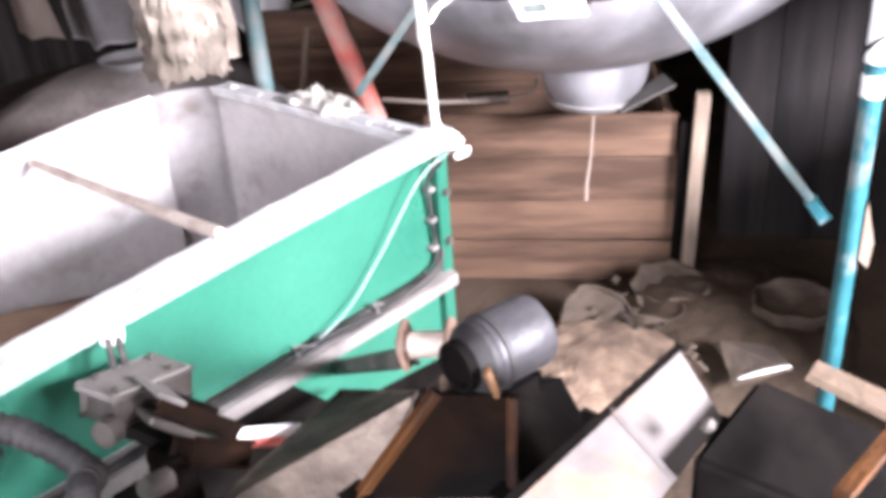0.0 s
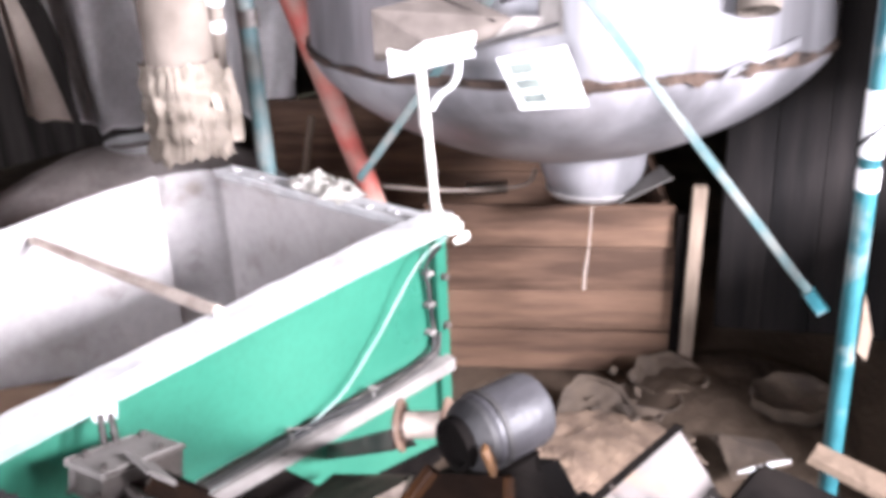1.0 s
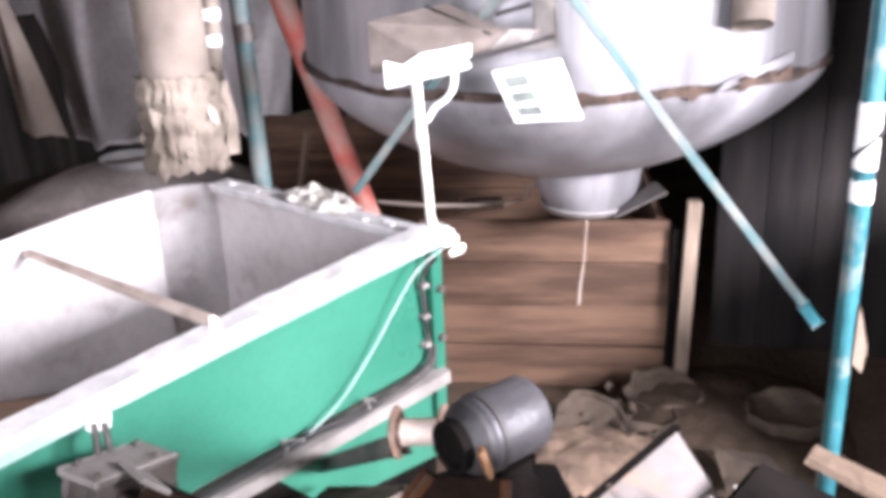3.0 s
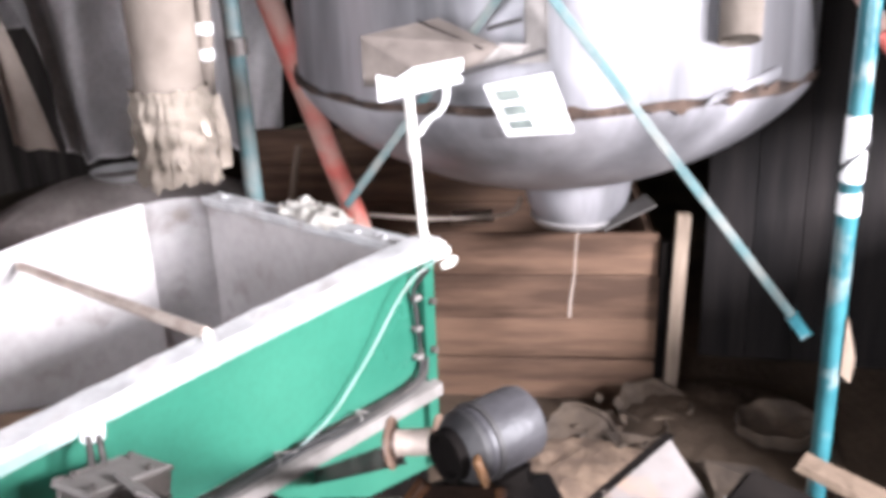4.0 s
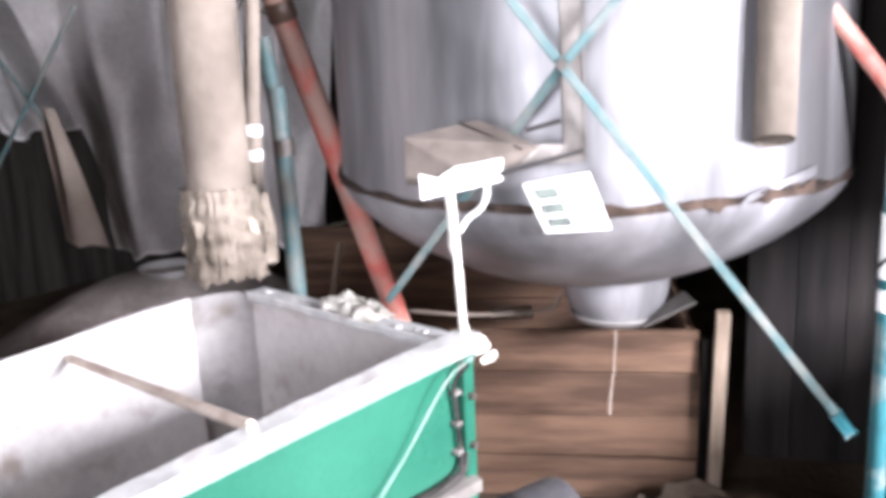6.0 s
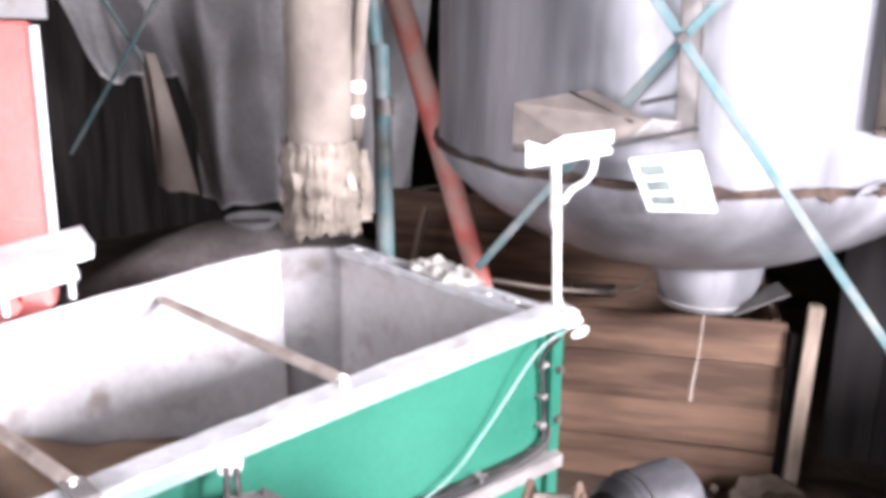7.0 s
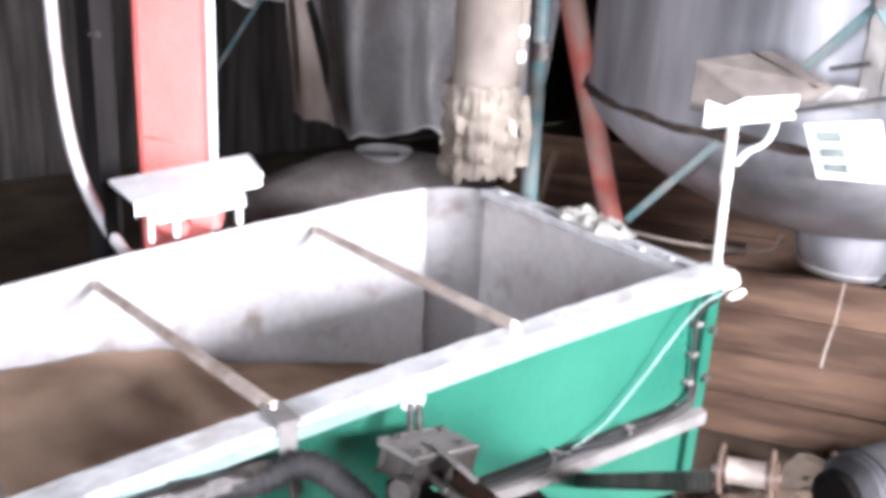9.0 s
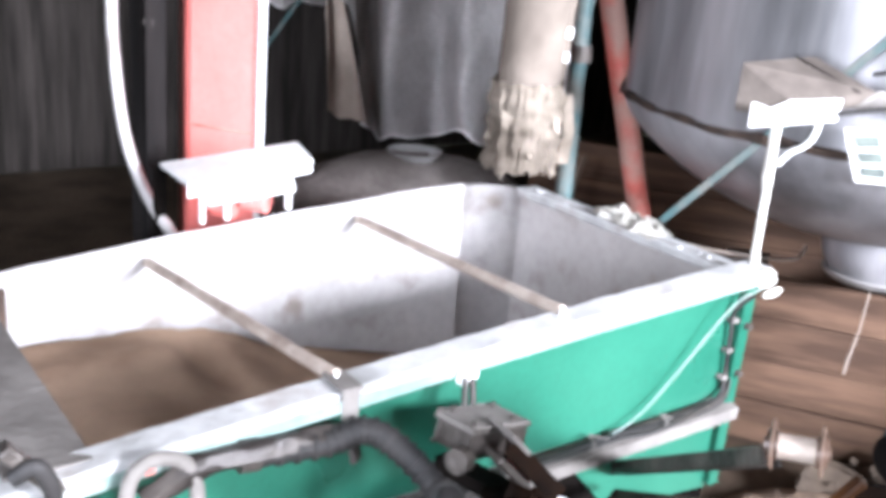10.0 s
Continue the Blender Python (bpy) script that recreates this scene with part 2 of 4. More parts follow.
def wall(name, a, b, openings=()):
    """A wall from a to b (plan), with openings (from, to, low, high) along it."""
    a, b = Vector((*a, 0)), Vector((*b, 0))
    d = (b - a).normalized()
    n = Vector((-d.y, d.x, 0))
    length = (b - a).length
    bm = bmesh.new()

    def piece(u0, u1, z0, z1):
        if u1 - u0 > 0.01 and z1 - z0 > 0.01:
            p, q = a + d * u0, a + d * u1
            beam(p + Vector((0, 0, (z0 + z1) / 2)), q + Vector((0, 0, (z0 + z1) / 2)), 0.12, z1 - z0, bevel=0, bm=bm)
    u = 0
    for o0, o1, lo, hi in openings:
        piece(u, o0, 0, H)
        piece(o0, o1, 0, lo)
        piece(o0, o1, hi, H)
        u = o1
    piece(u, length, 0, H)
    return tagged(part(name, bm, M_WALL), "dark sooty board wall of the shed", "wall", kind="structure")


wall("wall_south", (X0, Y0), (X1, Y0), [(3.8, 5.4, 1.75, 2.65)])
wall("wall_east", (X1, Y0), (X1, Y1))
wall("wall_north", (X1, Y1), (X0, Y1))
wall("wall_west", (X0, Y1), (X0, Y0), [(5.6, 7.8, 0.8, 2.9)])
pa, pb = O + F * 3.35 + S * 0.62, O + F * 2.75 + S * 4.2


def partition():
    """Upright dark boards that close the bay on the right."""
    root = tagged(new("wall_partition"), "near-black upright boards closing the bay", "wall", kind="structure")
    n = 22
    for i in range(n):
        p, q = pa.lerp(pb, i / n), pa.lerp(pb, (i + 0.985) / n)
        k = F * (0.008 * (i % 3))
        bm = bmesh.new()
        beam(p + k + Vector((0, 0, H / 2)), q + k + Vector((0, 0, H / 2)), 0.03, H, bevel=0.004, bm=bm)
        part("board", bm, M_NEARBLACK, root)


partition()
# Two unseen walls added to keep the daylight off floor and tank.
tagged(part("wall_low", block((0.62, -1.30, -0.03), (X1, -1.20, 0.9), 0.01), M_NEARBLACK), "unseen low wall added to shade the floor under the tank", "wall", kind="structure")
tagged(part("wall_high", block((0.70, -1.30, 1.18), (X1, -1.20, H), 0.01), M_NEARBLACK), "unseen upper wall added to shade the tank's right side", "wall", kind="structure")
tagged(part("ceiling", block((X0, Y0, H), (X1, Y1, H + 0.1), 0), M_CEIL), "dark sooty ceiling", "ceiling", kind="structure")

# ---- the trough ----
NEAR = -2.35
WID = 0.88
LOW = 0.30
END = -0.040


def rim_z(x):
    """Height of the sagging rim on the walkway side."""
    return 0.926 + 0.045 * x - 0.014 * x * x


def back_z(x):
    """Height of the sagging back edge."""
    return 0.89 + 0.035 * x - 0.03 * x * x


def sweep(xs, section, bm=None):
    """A strip along x whose section (y, z) pairs depend on x."""
    bm = bm or bmesh.new()
    rings = [[bm.verts.new((x, y, z)) for y, z in section(x)] for x in xs]
    k = len(rings[0])
    for a, b in zip(rings, rings[1:]):
        for i in range(k):
            bm.faces.new((a[i], a[(i + 1) % k], b[(i + 1) % k], b[i]))
    bm.faces.new(rings[0][::-1])
    bm.faces.new(rings[-1])
    return bm


def steps(a, b, n):
    return [a + (b - a) * i / n for i in range(n + 1)]


def trough():
    t = thing("feed_trough", "long green sheet-metal grain trough with worn white rim", "trough")
    xs = steps(NEAR, END, 30)
    part("side_panel", sweep(xs, lambda x: [(-0.016, 0.59), (-0.012, 0.59), (-0.012, rim_z(x) - 0.03), (-0.016, rim_z(x) - 0.03)]), M_GREEN, t, "smooth green painted panel")
    part("lining", sweep(xs, lambda x: [(-0.010, LOW), (-0.004, LOW), (-0.002, rim_z(x) - 0.004), (-0.008, rim_z(x) - 0.004)]), M_GALV, t, "bare dusty sheet lining")
    part("end_panel", slab([(END, -0.005, LOW), (END, -0.005, 0.90), (END, WID - 0.10, 0.875), (END, WID - 0.10, LOW)], 0.006), M_GALV, t, "bare dusty end sheet")
    bm = bmesh.new()
    rings = []
    for k in range(9):
        a = radians(90 * k / 8)
        x, y = END - 0.14 + 0.14 * math.cos(a), WID - 0.10 + 0.10 * math.sin(a)
        rings.append([bm.verts.new((x, y, LOW)), bm.verts.new((x, y, 0.879))])
    for a, b in zip(rings, rings[1:]):
        bm.faces.new((a[0], a[1], b[1], b[0]))
    bmesh.ops.solidify(bm, geom=bm.faces[:], thickness=0.004)
    smooth(part("corner_panel", bm, M_GALV, t, "curved bare corner sheet"))
    bm = bmesh.new()
    nx, nz = 60, 8
    for off in (0, 0.005):
        rows = []
        for i in range(nx + 1):
            x = END - 0.14 + (NEAR + 0.14 - END) * i / nx
            col = []
            for k in range(nz + 1):
                u = k / nz
                edge = back_z(x) + 0.008 * noise.noise(Vector((x * 4.1, 5, 0))) + 0.003 * noise.noise(Vector((x * 23, 2, 0)))
                y = WID + off - 0.03 * (1 - u) + 0.008 * noise.noise(Vector((x * 2.0, 0, u))) * min(1, (END - 0.14 - x) * 6)
                col.append(bm.verts.new((x, y, LOW + (edge - LOW) * u)))
            rows.append(col)
        for i in range(nx):
            for k in range(nz):
                bm.faces.new((rows[i][k], rows[i + 1][k], rows[i + 1][k + 1], rows[i][k + 1]))
    smooth(part("back_panel", bm, M_GALV, t, "bare dusty back sheet with a wavy edge"), 60)
    # rims
    xr = steps(NEAR, END + 0.03, 60)

    def rough(x, k):
        return 0.0025 * noise.noise(Vector((x * 30, k, 0)))
    part("rim", sweep(xr, lambda x: [(-0.062, rim_z(x) - 0.027), (-0.060 + rough(x, 1), rim_z(x) - 0.004), (-0.054, rim_z(x) + rough(x, 5)),
                                     (0.001 + rough(x, 2), rim_z(x) + 0.002 + rough(x, 9)), (0.003 + rough(x, 3), rim_z(x) - 0.006), (-0.054, rim_z(x) - 0.009), (-0.056, rim_z(x) - 0.027)]),
         M_RIM, t, "worn white angle-iron rim")
    part("rim_edge", sweep(xr, lambda x: [(-0.066, rim_z(x) - 0.033), (-0.0625, rim_z(x) - 0.033), (-0.0625, rim_z(x) - 0.013), (-0.066, rim_z(x) - 0.012)]), M_SAGE, t, "worn green lower edge of the rim")
    part("end_rim", beam((END + 0.020, -0.045, 0.889), (END + 0.020, WID - 0.09, 0.873), 0.055, 0.018, bevel=0.004), M_RIM, t, "worn white end rim")
    part("bottom", block((NEAR, 0, LOW - 0.006), (END, WID, LOW), 0), M_GALV, t)
    # ledge below the green panel and lower skirt
    part("ledge", sweep(steps(NEAR, END + 0.01, 40), lambda x: [(-0.064, 0.548), (-0.064, 0.578 + rough(x, 4)), (-0.016, 0.586), (-0.016, 0.578), (-0.059, 0.571), (-0.059, 0.548)]), M_DUSTY, t, "dusty grey angle-iron ledge")
    part("skirt", slab([(-0.38, -0.020, 0.38), (END, -0.020, 0.34), (END, -0.020, 0.574), (-0.56, -0.020, 0.574)], 0.004), M_GREEN, t)
    # Near-black sheet stands in for the shaded gap below the ledge.
    part("under_skirt", slab([(NEAR, -0.015, 0.285), (END, -0.015, 0.285), (END, -0.015, 0.57), (NEAR, -0.015, 0.57)], 0.002), M_DARK, t, "near-black sheet for the shade under the ledge")
    part("skirt", slab([(NEAR, -0.020, 0.40), (-0.95, -0.020, 0.40), (-0.90, -0.020, 0.574), (NEAR, -0.020, 0.574)], 0.004), M_GREEN, t)
    # corner angle with bolts
    part("corner_angle", beam((END + 0.006, -0.028, 0.36), (END + 0.006, -0.028, 0.872), 0.024, 0.034, up=(1, 0, 0)), M_GREEN, t, "dull green corner angle")
    for i in range(2):
        z = 0.66 + 0.12 * i
        part("bolt", lathe([(0, 0.012), (0.008, 0.012), (0.009, 0.0), (0.004, 0.0), (0.004, -0.01)], (END + 0.006, -0.042, z), 8, axis=pose(0, 0, 0, 90, 0, 0).to_3x3()), M_IRON, t)
    for x, y in ((END - 0.03, 0.03), (END - 0.03, WID - 0.06), (NEAR + 0.05, 0.03), (NEAR + 0.05, WID - 0.06)):
        part("leg", beam((x, y, -0.03), (x, y, LOW - 0.006), 0.05, 0.05, up=(1, 0, 0)), M_DARK, t)
    # spreader bars, each with a nut at the rim
    for x0, x1 in ((-0.60, -0.545), (-1.10, -1.12)):
        bar = part("spreader_bar", tube([(x0, -0.01, rim_z(x0) + 0.004), (x1, WID - 0.02, back_z(x1) - 0.045)], 0.0125), M_BAR, t, "rusty round spreader bar")
        part("nut", lathe([(0, 0.014), (0.004, 0.014), (0.005, 0.008), (0.009, 0.008), (0.009, 0), (0, 0)], (x0 - 0.004, -0.02, rim_z(x0) + 0.001), 6), M_WHITE, bar)
    q = Vector((-1.451, 0.862, 0.701))
    part("wall_bracket", block((q.x - 0.03, q.y - 0.015, q.z - 0.05), (q.x + 0.012, q.y + 0.006, q.z + 0.05), 0.004), M_COPPER, t, "rusty bracket on the back sheet")
    z = rim_z(-1.55) + 0.006
    part("cross_plate", slab([(-1.62, -0.03, z), (-1.50, -0.03, z), (-1.50, WID, back_z(-1.5) + 0.006), (-1.62, WID, back_z(-1.6) + 0.006)], 0.006), M_DUSTY, t, "flat grey steel strip across the rim")
    return t


trough()


def grain_bed():
    bm = bmesh.new()
    nx, ny = 110, 44
    g = []
    for i in range(nx + 1):
        row = []
        for j in range(ny + 1):
            x = NEAR + 0.01 + (END - 0.015 - NEAR) * i / nx
            y = 0.0 + (WID - 0.035) * j / ny
            z = 0.35 + 0.15 / (1 + math.exp((x + 0.86 + 0.1 * noise.noise(Vector((y * 4, 0, 0)))) * 13)) + 0.11 / (1 + math.exp((x + 0.42 + 0.12 * noise.noise(Vector((y * 5, 3, 0)))) * 12)) + 0.02 * noise.noise(Vector((x * 5, y * 5, 0))) + 0.005 * noise.noise(Vector((x * 22, y * 22, 2)))
            z -= 0.05 * math.exp(-((x + 1.22) / 0.05) ** 2 - ((y - 0.16) / 0.10) ** 2)
            z -= 0.05 * math.exp(-((x + 1.05) / 0.05) ** 2 - ((y - 0.60) / 0.16) ** 2)
            if x > END - 0.14 and y > WID - 0.13:
                x, y = x - 0.05, y - 0.06
            row.append(bm.verts.new((x, y, z)))
        g.append(row)
    for i in range(nx):
        for j in range(ny):
            bm.faces.new((g[i][j], g[i + 1][j], g[i + 1][j + 1], g[i][j + 1]))
    return smooth(part("grain", bm, M_GRAIN), 80)


tagged(grain_bed(), "loose brown meal lying in the trough", "grain", kind="stuff")

# ---- the tank ----
TC = G(2.916, 0.058, 0)
TR = 0.742
TZ = 1.157


def on_tank(r, out=0.0):
    """Metres ahead at which the tank's front stands, at r metres to the right."""
    return 2.916 - math.sqrt(max(0.0, TR ** 2 - (r - 0.058) ** 2)) - out


def tank():
    t = thing("steel_tank", "large stainless steel tank with a dished bottom and outlet", "tank")
    bm = lathe([(TR, TZ + 0.02), (TR, 1.5), (TR, 1.9), (TR, 2.9), (0.02, 2.98)], TC, 96)
    for v in bm.verts:
        d = v.co - TC
        if v.co.z < 2.5:
            k = 1 + 0.006 * noise.noise(Vector((d.x * 3, d.y * 3, v.co.z * 2)))
            v.co.x, v.co.y = TC.x + d.x * k, TC.y + d.y * k
    smooth(part("shell", bm, M_STEEL, t, "stained stainless steel shell"))
    dish = [(TR + 0.006, TZ + 0.02), (TR + 0.004, TZ)]
    for i in range(1, 17):
        a = i / 16 * math.pi / 2
        dish.append((TR * math.cos(a), TZ - 0.345 * (0.58 * math.sin(a) ** 2 + 0.42 * math.sin(a))))
    smooth(part("dished_bottom", lathe(dish, TC, 96), M_STEEL, t))
    ring = []
    bm = bmesh.new()
    for k in range(192):
        a = 2 * math.pi * k / 192
        d = Vector((math.cos(a), math.sin(a), 0))
        w = 0.013 + 0.011 * noise.noise(Vector((k * 0.21, 0, 0)))
        z = TZ + 0.012 + 0.008 * noise.noise(Vector((k * 0.13, 7, 0)))
        o = TR + 0.010 + 0.004 * noise.noise(Vector((k * 0.7, 3, 0)))
        ring.append([bm.verts.new(TC + d * (TR - 0.004) + Vector((0, 0, z + w))), bm.verts.new(TC + d * o + Vector((0, 0, z + w * 0.6))),
                     bm.verts.new(TC + d * o + Vector((0, 0, z - w * 0.6))), bm.verts.new(TC + d * (TR - 0.004) + Vector((0, 0, z - w)))])
    for k in range(192):
        a, b = ring[k], ring[(k + 1) % 192]
        for i in range(4):
            bm.faces.new((a[i], a[(i + 1) % 4], b[(i + 1) % 4], b[i]))
    part("seam", bm, M_WELD, t, "rough burnt weld seam")
    # ragged burnt patches and a bright drip where the seam is torn
    rng = random.Random(8)
    for k in range(9):
        r = 0.10 + 0.062 * k
        w, h = 0.030 + 0.03 * rng.random(), 0.008 + 0.016 * rng.random()
        z = TZ + 0.012 + 0.012 * rng.random() + 0.035 * max(0.0, r - 0.35)
        part("scorch", slab([G(on_tank(r - w, 0.014), r - w, z), G(on_tank(r, 0.016), r, z - h), G(on_tank(r + w, 0.014), r + w, z + 0.004), G(on_tank(r, 0.016), r, z + h * 0.7)], 0.003), M_WELD, t, "ragged scorched patch")
    # torn flap along the seam
    part("flap", slab([G(on_tank(0.40, 0.02), 0.40, TZ + 0.005), G(on_tank(0.60, 0.03), 0.60, TZ + 0.05), G(on_tank(0.60, 0.03), 0.60, TZ + 0.075), G(on_tank(0.42, 0.02), 0.42, TZ + 0.028)], 0.003), M_STEEL, t, "bent strip of bright sheet")
    n = G(2.93, 0.146, 0)
    smooth(part("outlet", lathe([(0.166, 0.92), (0.166, 0.80), (0.160, 0.755), (0.146, 0.715), (0.124, 0.682), (0.104, 0.666), (0.098, 0.672), (0.118, 0.69), (0.14, 0.73), (0.15, 0.80)], n, 48), M_STEEL, t, "bright conical outlet"))
    smooth(part("outlet_ring", lathe([(0.139, 0.697), (0.146, 0.692), (0.134, 0.674), (0.118, 0.668)], n, 48), M_GALV, t))
    part("mounting_angle", beam(G(2.161, 0.003, 2.339), G(2.162, 0.022, 1.290), 0.045, 0.05, up=F), M_DUSTY, t, "dusty grey angle bolted to the shell")
    part("lug", beam(G(2.822, -0.655, 1.335), G(2.800, -0.681, 1.155), 0.012, 0.03, up=F), M_WELD, t, "dark strap at the seam")
    for a in (20, 140, 260):
        p = TC + Vector((math.cos(radians(a)), math.sin(radians(a)), 0)) * (TR - 0.06)
        part("hanger", beam(p + Vector((0, 0, 2.85)), p + Vector((0, 0, H)), 0.05, 0.05, up=(1, 0, 0)), M_TEALD, t)
    # open-ended downpipe on the shell
    c = G(on_tank(0.47, 0.055), 0.470, 0)
    bm = lathe([(0.047, 2.6), (0.047, 1.295), (0.043, 1.295), (0.043, 1.42), (0.0, 1.42)], c, 28)
    for v in bm.verts:
        if v.co.z < 1.31:
            v.co.z -= 0.45 * (v.co - c).dot(F) - 0.015
    pipe = part("downpipe", bm, M_DUCT, t, "dusty open downpipe")
    smooth(pipe)
    part("bracket", block(c + Vector((-0.02, -0.02, 1.9)), c + Vector((0.10, 0.06, 1.93)), 0.003), M_IRON, pipe)
    return t


tank()


def label_sheet():
    t = thing("label_sheet", "curled white sheet with a faded printed block stuck on the tank", "sheet")
    a, b, c, d = G(2.130, -0.095, 1.240), G(2.160, -0.045, 1.120), G(2.150, 0.104, 1.130), G(2.120, 0.054, 1.266)
    part("sheet", slab([a, b, c, d], 0.003), M_WHITE, t)
    def q(u, v):
        return a.lerp(d, u).lerp(b.lerp(c, u), v) - F * 0.004
    for v0, v1 in ((0.12, 0.34), (0.42, 0.62), (0.70, 0.88)):
        part("print", slab([q(0.12, v0), q(0.12, v1), q(0.46, v1), q(0.46, v0)], 0.001), M_INK, t, "faded dark print")
    return t


label_sheet()

# ---- frame in front of the tank ----
def tape_pole():
    t = thing("steel_pole", "upright teal painted steel pole with white tape", "pole")
    c = G(2.0, 0.663, 0)
    smooth(part("tube", tube([c + Vector((0, 0, z)) for z in (-0.03, 1.0, 2.0, H)], 0.0215, 20), M_TEAL, t))
    smooth(part("tape", tube([c + Vector((0, 0, z)) for z in (1.055, 1.12, 1.19)], 0.0235, 20), M_WHITE, t, "band of white tape"))
    smooth(part("tape", tube([c + Vector((0, 0, z)) for z in (0.985, 1.030)], 0.0235, 20), M_WHITE, t, "band of white tape"))
    pts = [c + Vector((0.025 * math.cos(a), 0.025 * math.sin(a), 1.03 + 0.11 * a / 5)) for a in np.linspace(2.0, 7.0, 20)]
    part("cable_tie", tube(pts, 0.005, 6), M_BLACK, t)
    part("wedge", slab([c + S * 0.020 + Vector((0, 0, 0.76)), c + S * 0.045 + Vector((0, 0, 0.66)), c + S * 0.040 + Vector((0, 0, 0.60)), c + S * 0.018 + Vector((0, 0, 0.62))], 0.02), M_POST, t, "splinter of pale wood")
    return t


tape_pole()


def brace(p, q, label, tip=False):
    d = thing("cross_brace", label, "brace", group="cross braces of the tank frame")
    part("bar", beam(p, q, 0.020, 0.006, up=-F), M_TEALD, d)
    if tip:
        v = (Vector(p) - Vector(q)).normalized()
        part("tip", beam(Vector(q) - v * 0.002, Vector(q) + v * 0.06, 0.027, 0.009, up=-F), M_TEAL, d, "clean teal end")
    return d


brace(G(2.058, -0.389, 2.014), G(2.099, 0.635, 0.661), "slanting dusty teal flat bar with a free end", True)
b2 = brace(G(2.088, 0.443, 2.013), G(2.079, -0.004, 1.502), "slanting dusty teal flat bar meeting the red pipe")
part("bar", beam(G(2.079, -0.002, 1.504), (0.112, 0.382, 0.889), 0.020, 0.006, up=-F), M_TEALD, b2)
tagged(part("clamp_bolt", lathe([(0, 0.03), (0.012, 0.03), (0.014, 0.0), (0.006, 0.0), (0.006, -0.03)], G(2.066, -0.003, 1.507), 8, axis=(-F).to_track_quat('Z', 'Y').to_matrix()), M_IRON), "rusty bolt where the two braces cross", "bolt")

# ---- pipes on the far side ----
def red_pipe():
    t = thing("red_pipe", "leaning dusty red steel pipe with a clamp", "pipe")
    line = [G(2.60, -0.955, 2.2), G(2.70, -0.815, 1.698), G(2.95, -0.567, 0.68), G(3.11, -0.41, -0.02)]
    smooth(part("tube", tube(line, 0.037, 20, wobble=0.02), M_REDP, t))
    a, b = line[1].lerp(line[2], 0.02), line[1].lerp(line[2], 0.075)
    smooth(part("clamp", tube([a, a.lerp(b, 0.1), a.lerp(b, 0.9), b], [0.038, 0.043, 0.043, 0.038], 18), M_COPPER, t, "rusty pipe clamp"))
    m = a.lerp(b, 0.5) - F * 0.03 - S * 0.04
    part("bolt", tube([m - S * 0.045, m + S * 0.02], 0.008, 8), M_IRON, t)
    for k in range(3):
        p = a - F * 0.042
        part("wire", tube(curve([p - S * 0.03 + Vector((0, 0, 0.02 * k)), p + S * 0.005 + Vector((0, 0, 0.03 + 0.02 * k)), p - S * 0.05 + Vector((0, 0, 0.07)), p - S * (0.08 + 0.02 * k) + Vector((0, 0, -0.02))]), 0.0035, 6), M_IRON, t)
    return t


red_pipe()


def teal_pipe():
    t = thing("teal_pipe", "upright dusty teal pipe with clamp", "pipe")
    smooth(part("tube", tube([(0.092, 0.766, 1.446), (0.100, 0.754, 0.863), (0.100, 0.754, -0.03)], 0.0255, 18), M_TEALD, t))
    smooth(part("tube", tube([(0.102, 0.821, 1.581), (0.107, 0.813, 1.490), (0.105, 0.789, 1.384)], 0.0215, 18), M_TEALD, t))
    part("collar", tube([(0.086, 0.747, 1.303), (0.087, 0.745, 1.256)], 0.030, 16), M_IRON, t)
    return t


teal_pipe()


def side_pipe():
    t = thing("dusty_pipe", "thin dusty pipe with bright couplings beside the duct", "pipe")
    smooth(part("tube", tube([(-0.052, 0.619, H), (-0.061, 0.631, 1.665), (-0.074, 0.648, 1.421), (-0.083, 0.660, 1.06)], 0.020, 16), M_DUCT, t))
    for a, b in (((-0.086, 0.638, 1.365), (-0.087, 0.639, 1.340)), ((-0.088, 0.640, 1.301), (-0.088, 0.641, 1.277))):
        part("coupling", tube([a, b], 0.024, 14), M_WHITE, t, "bright metal coupling")
    return t


side_pipe()


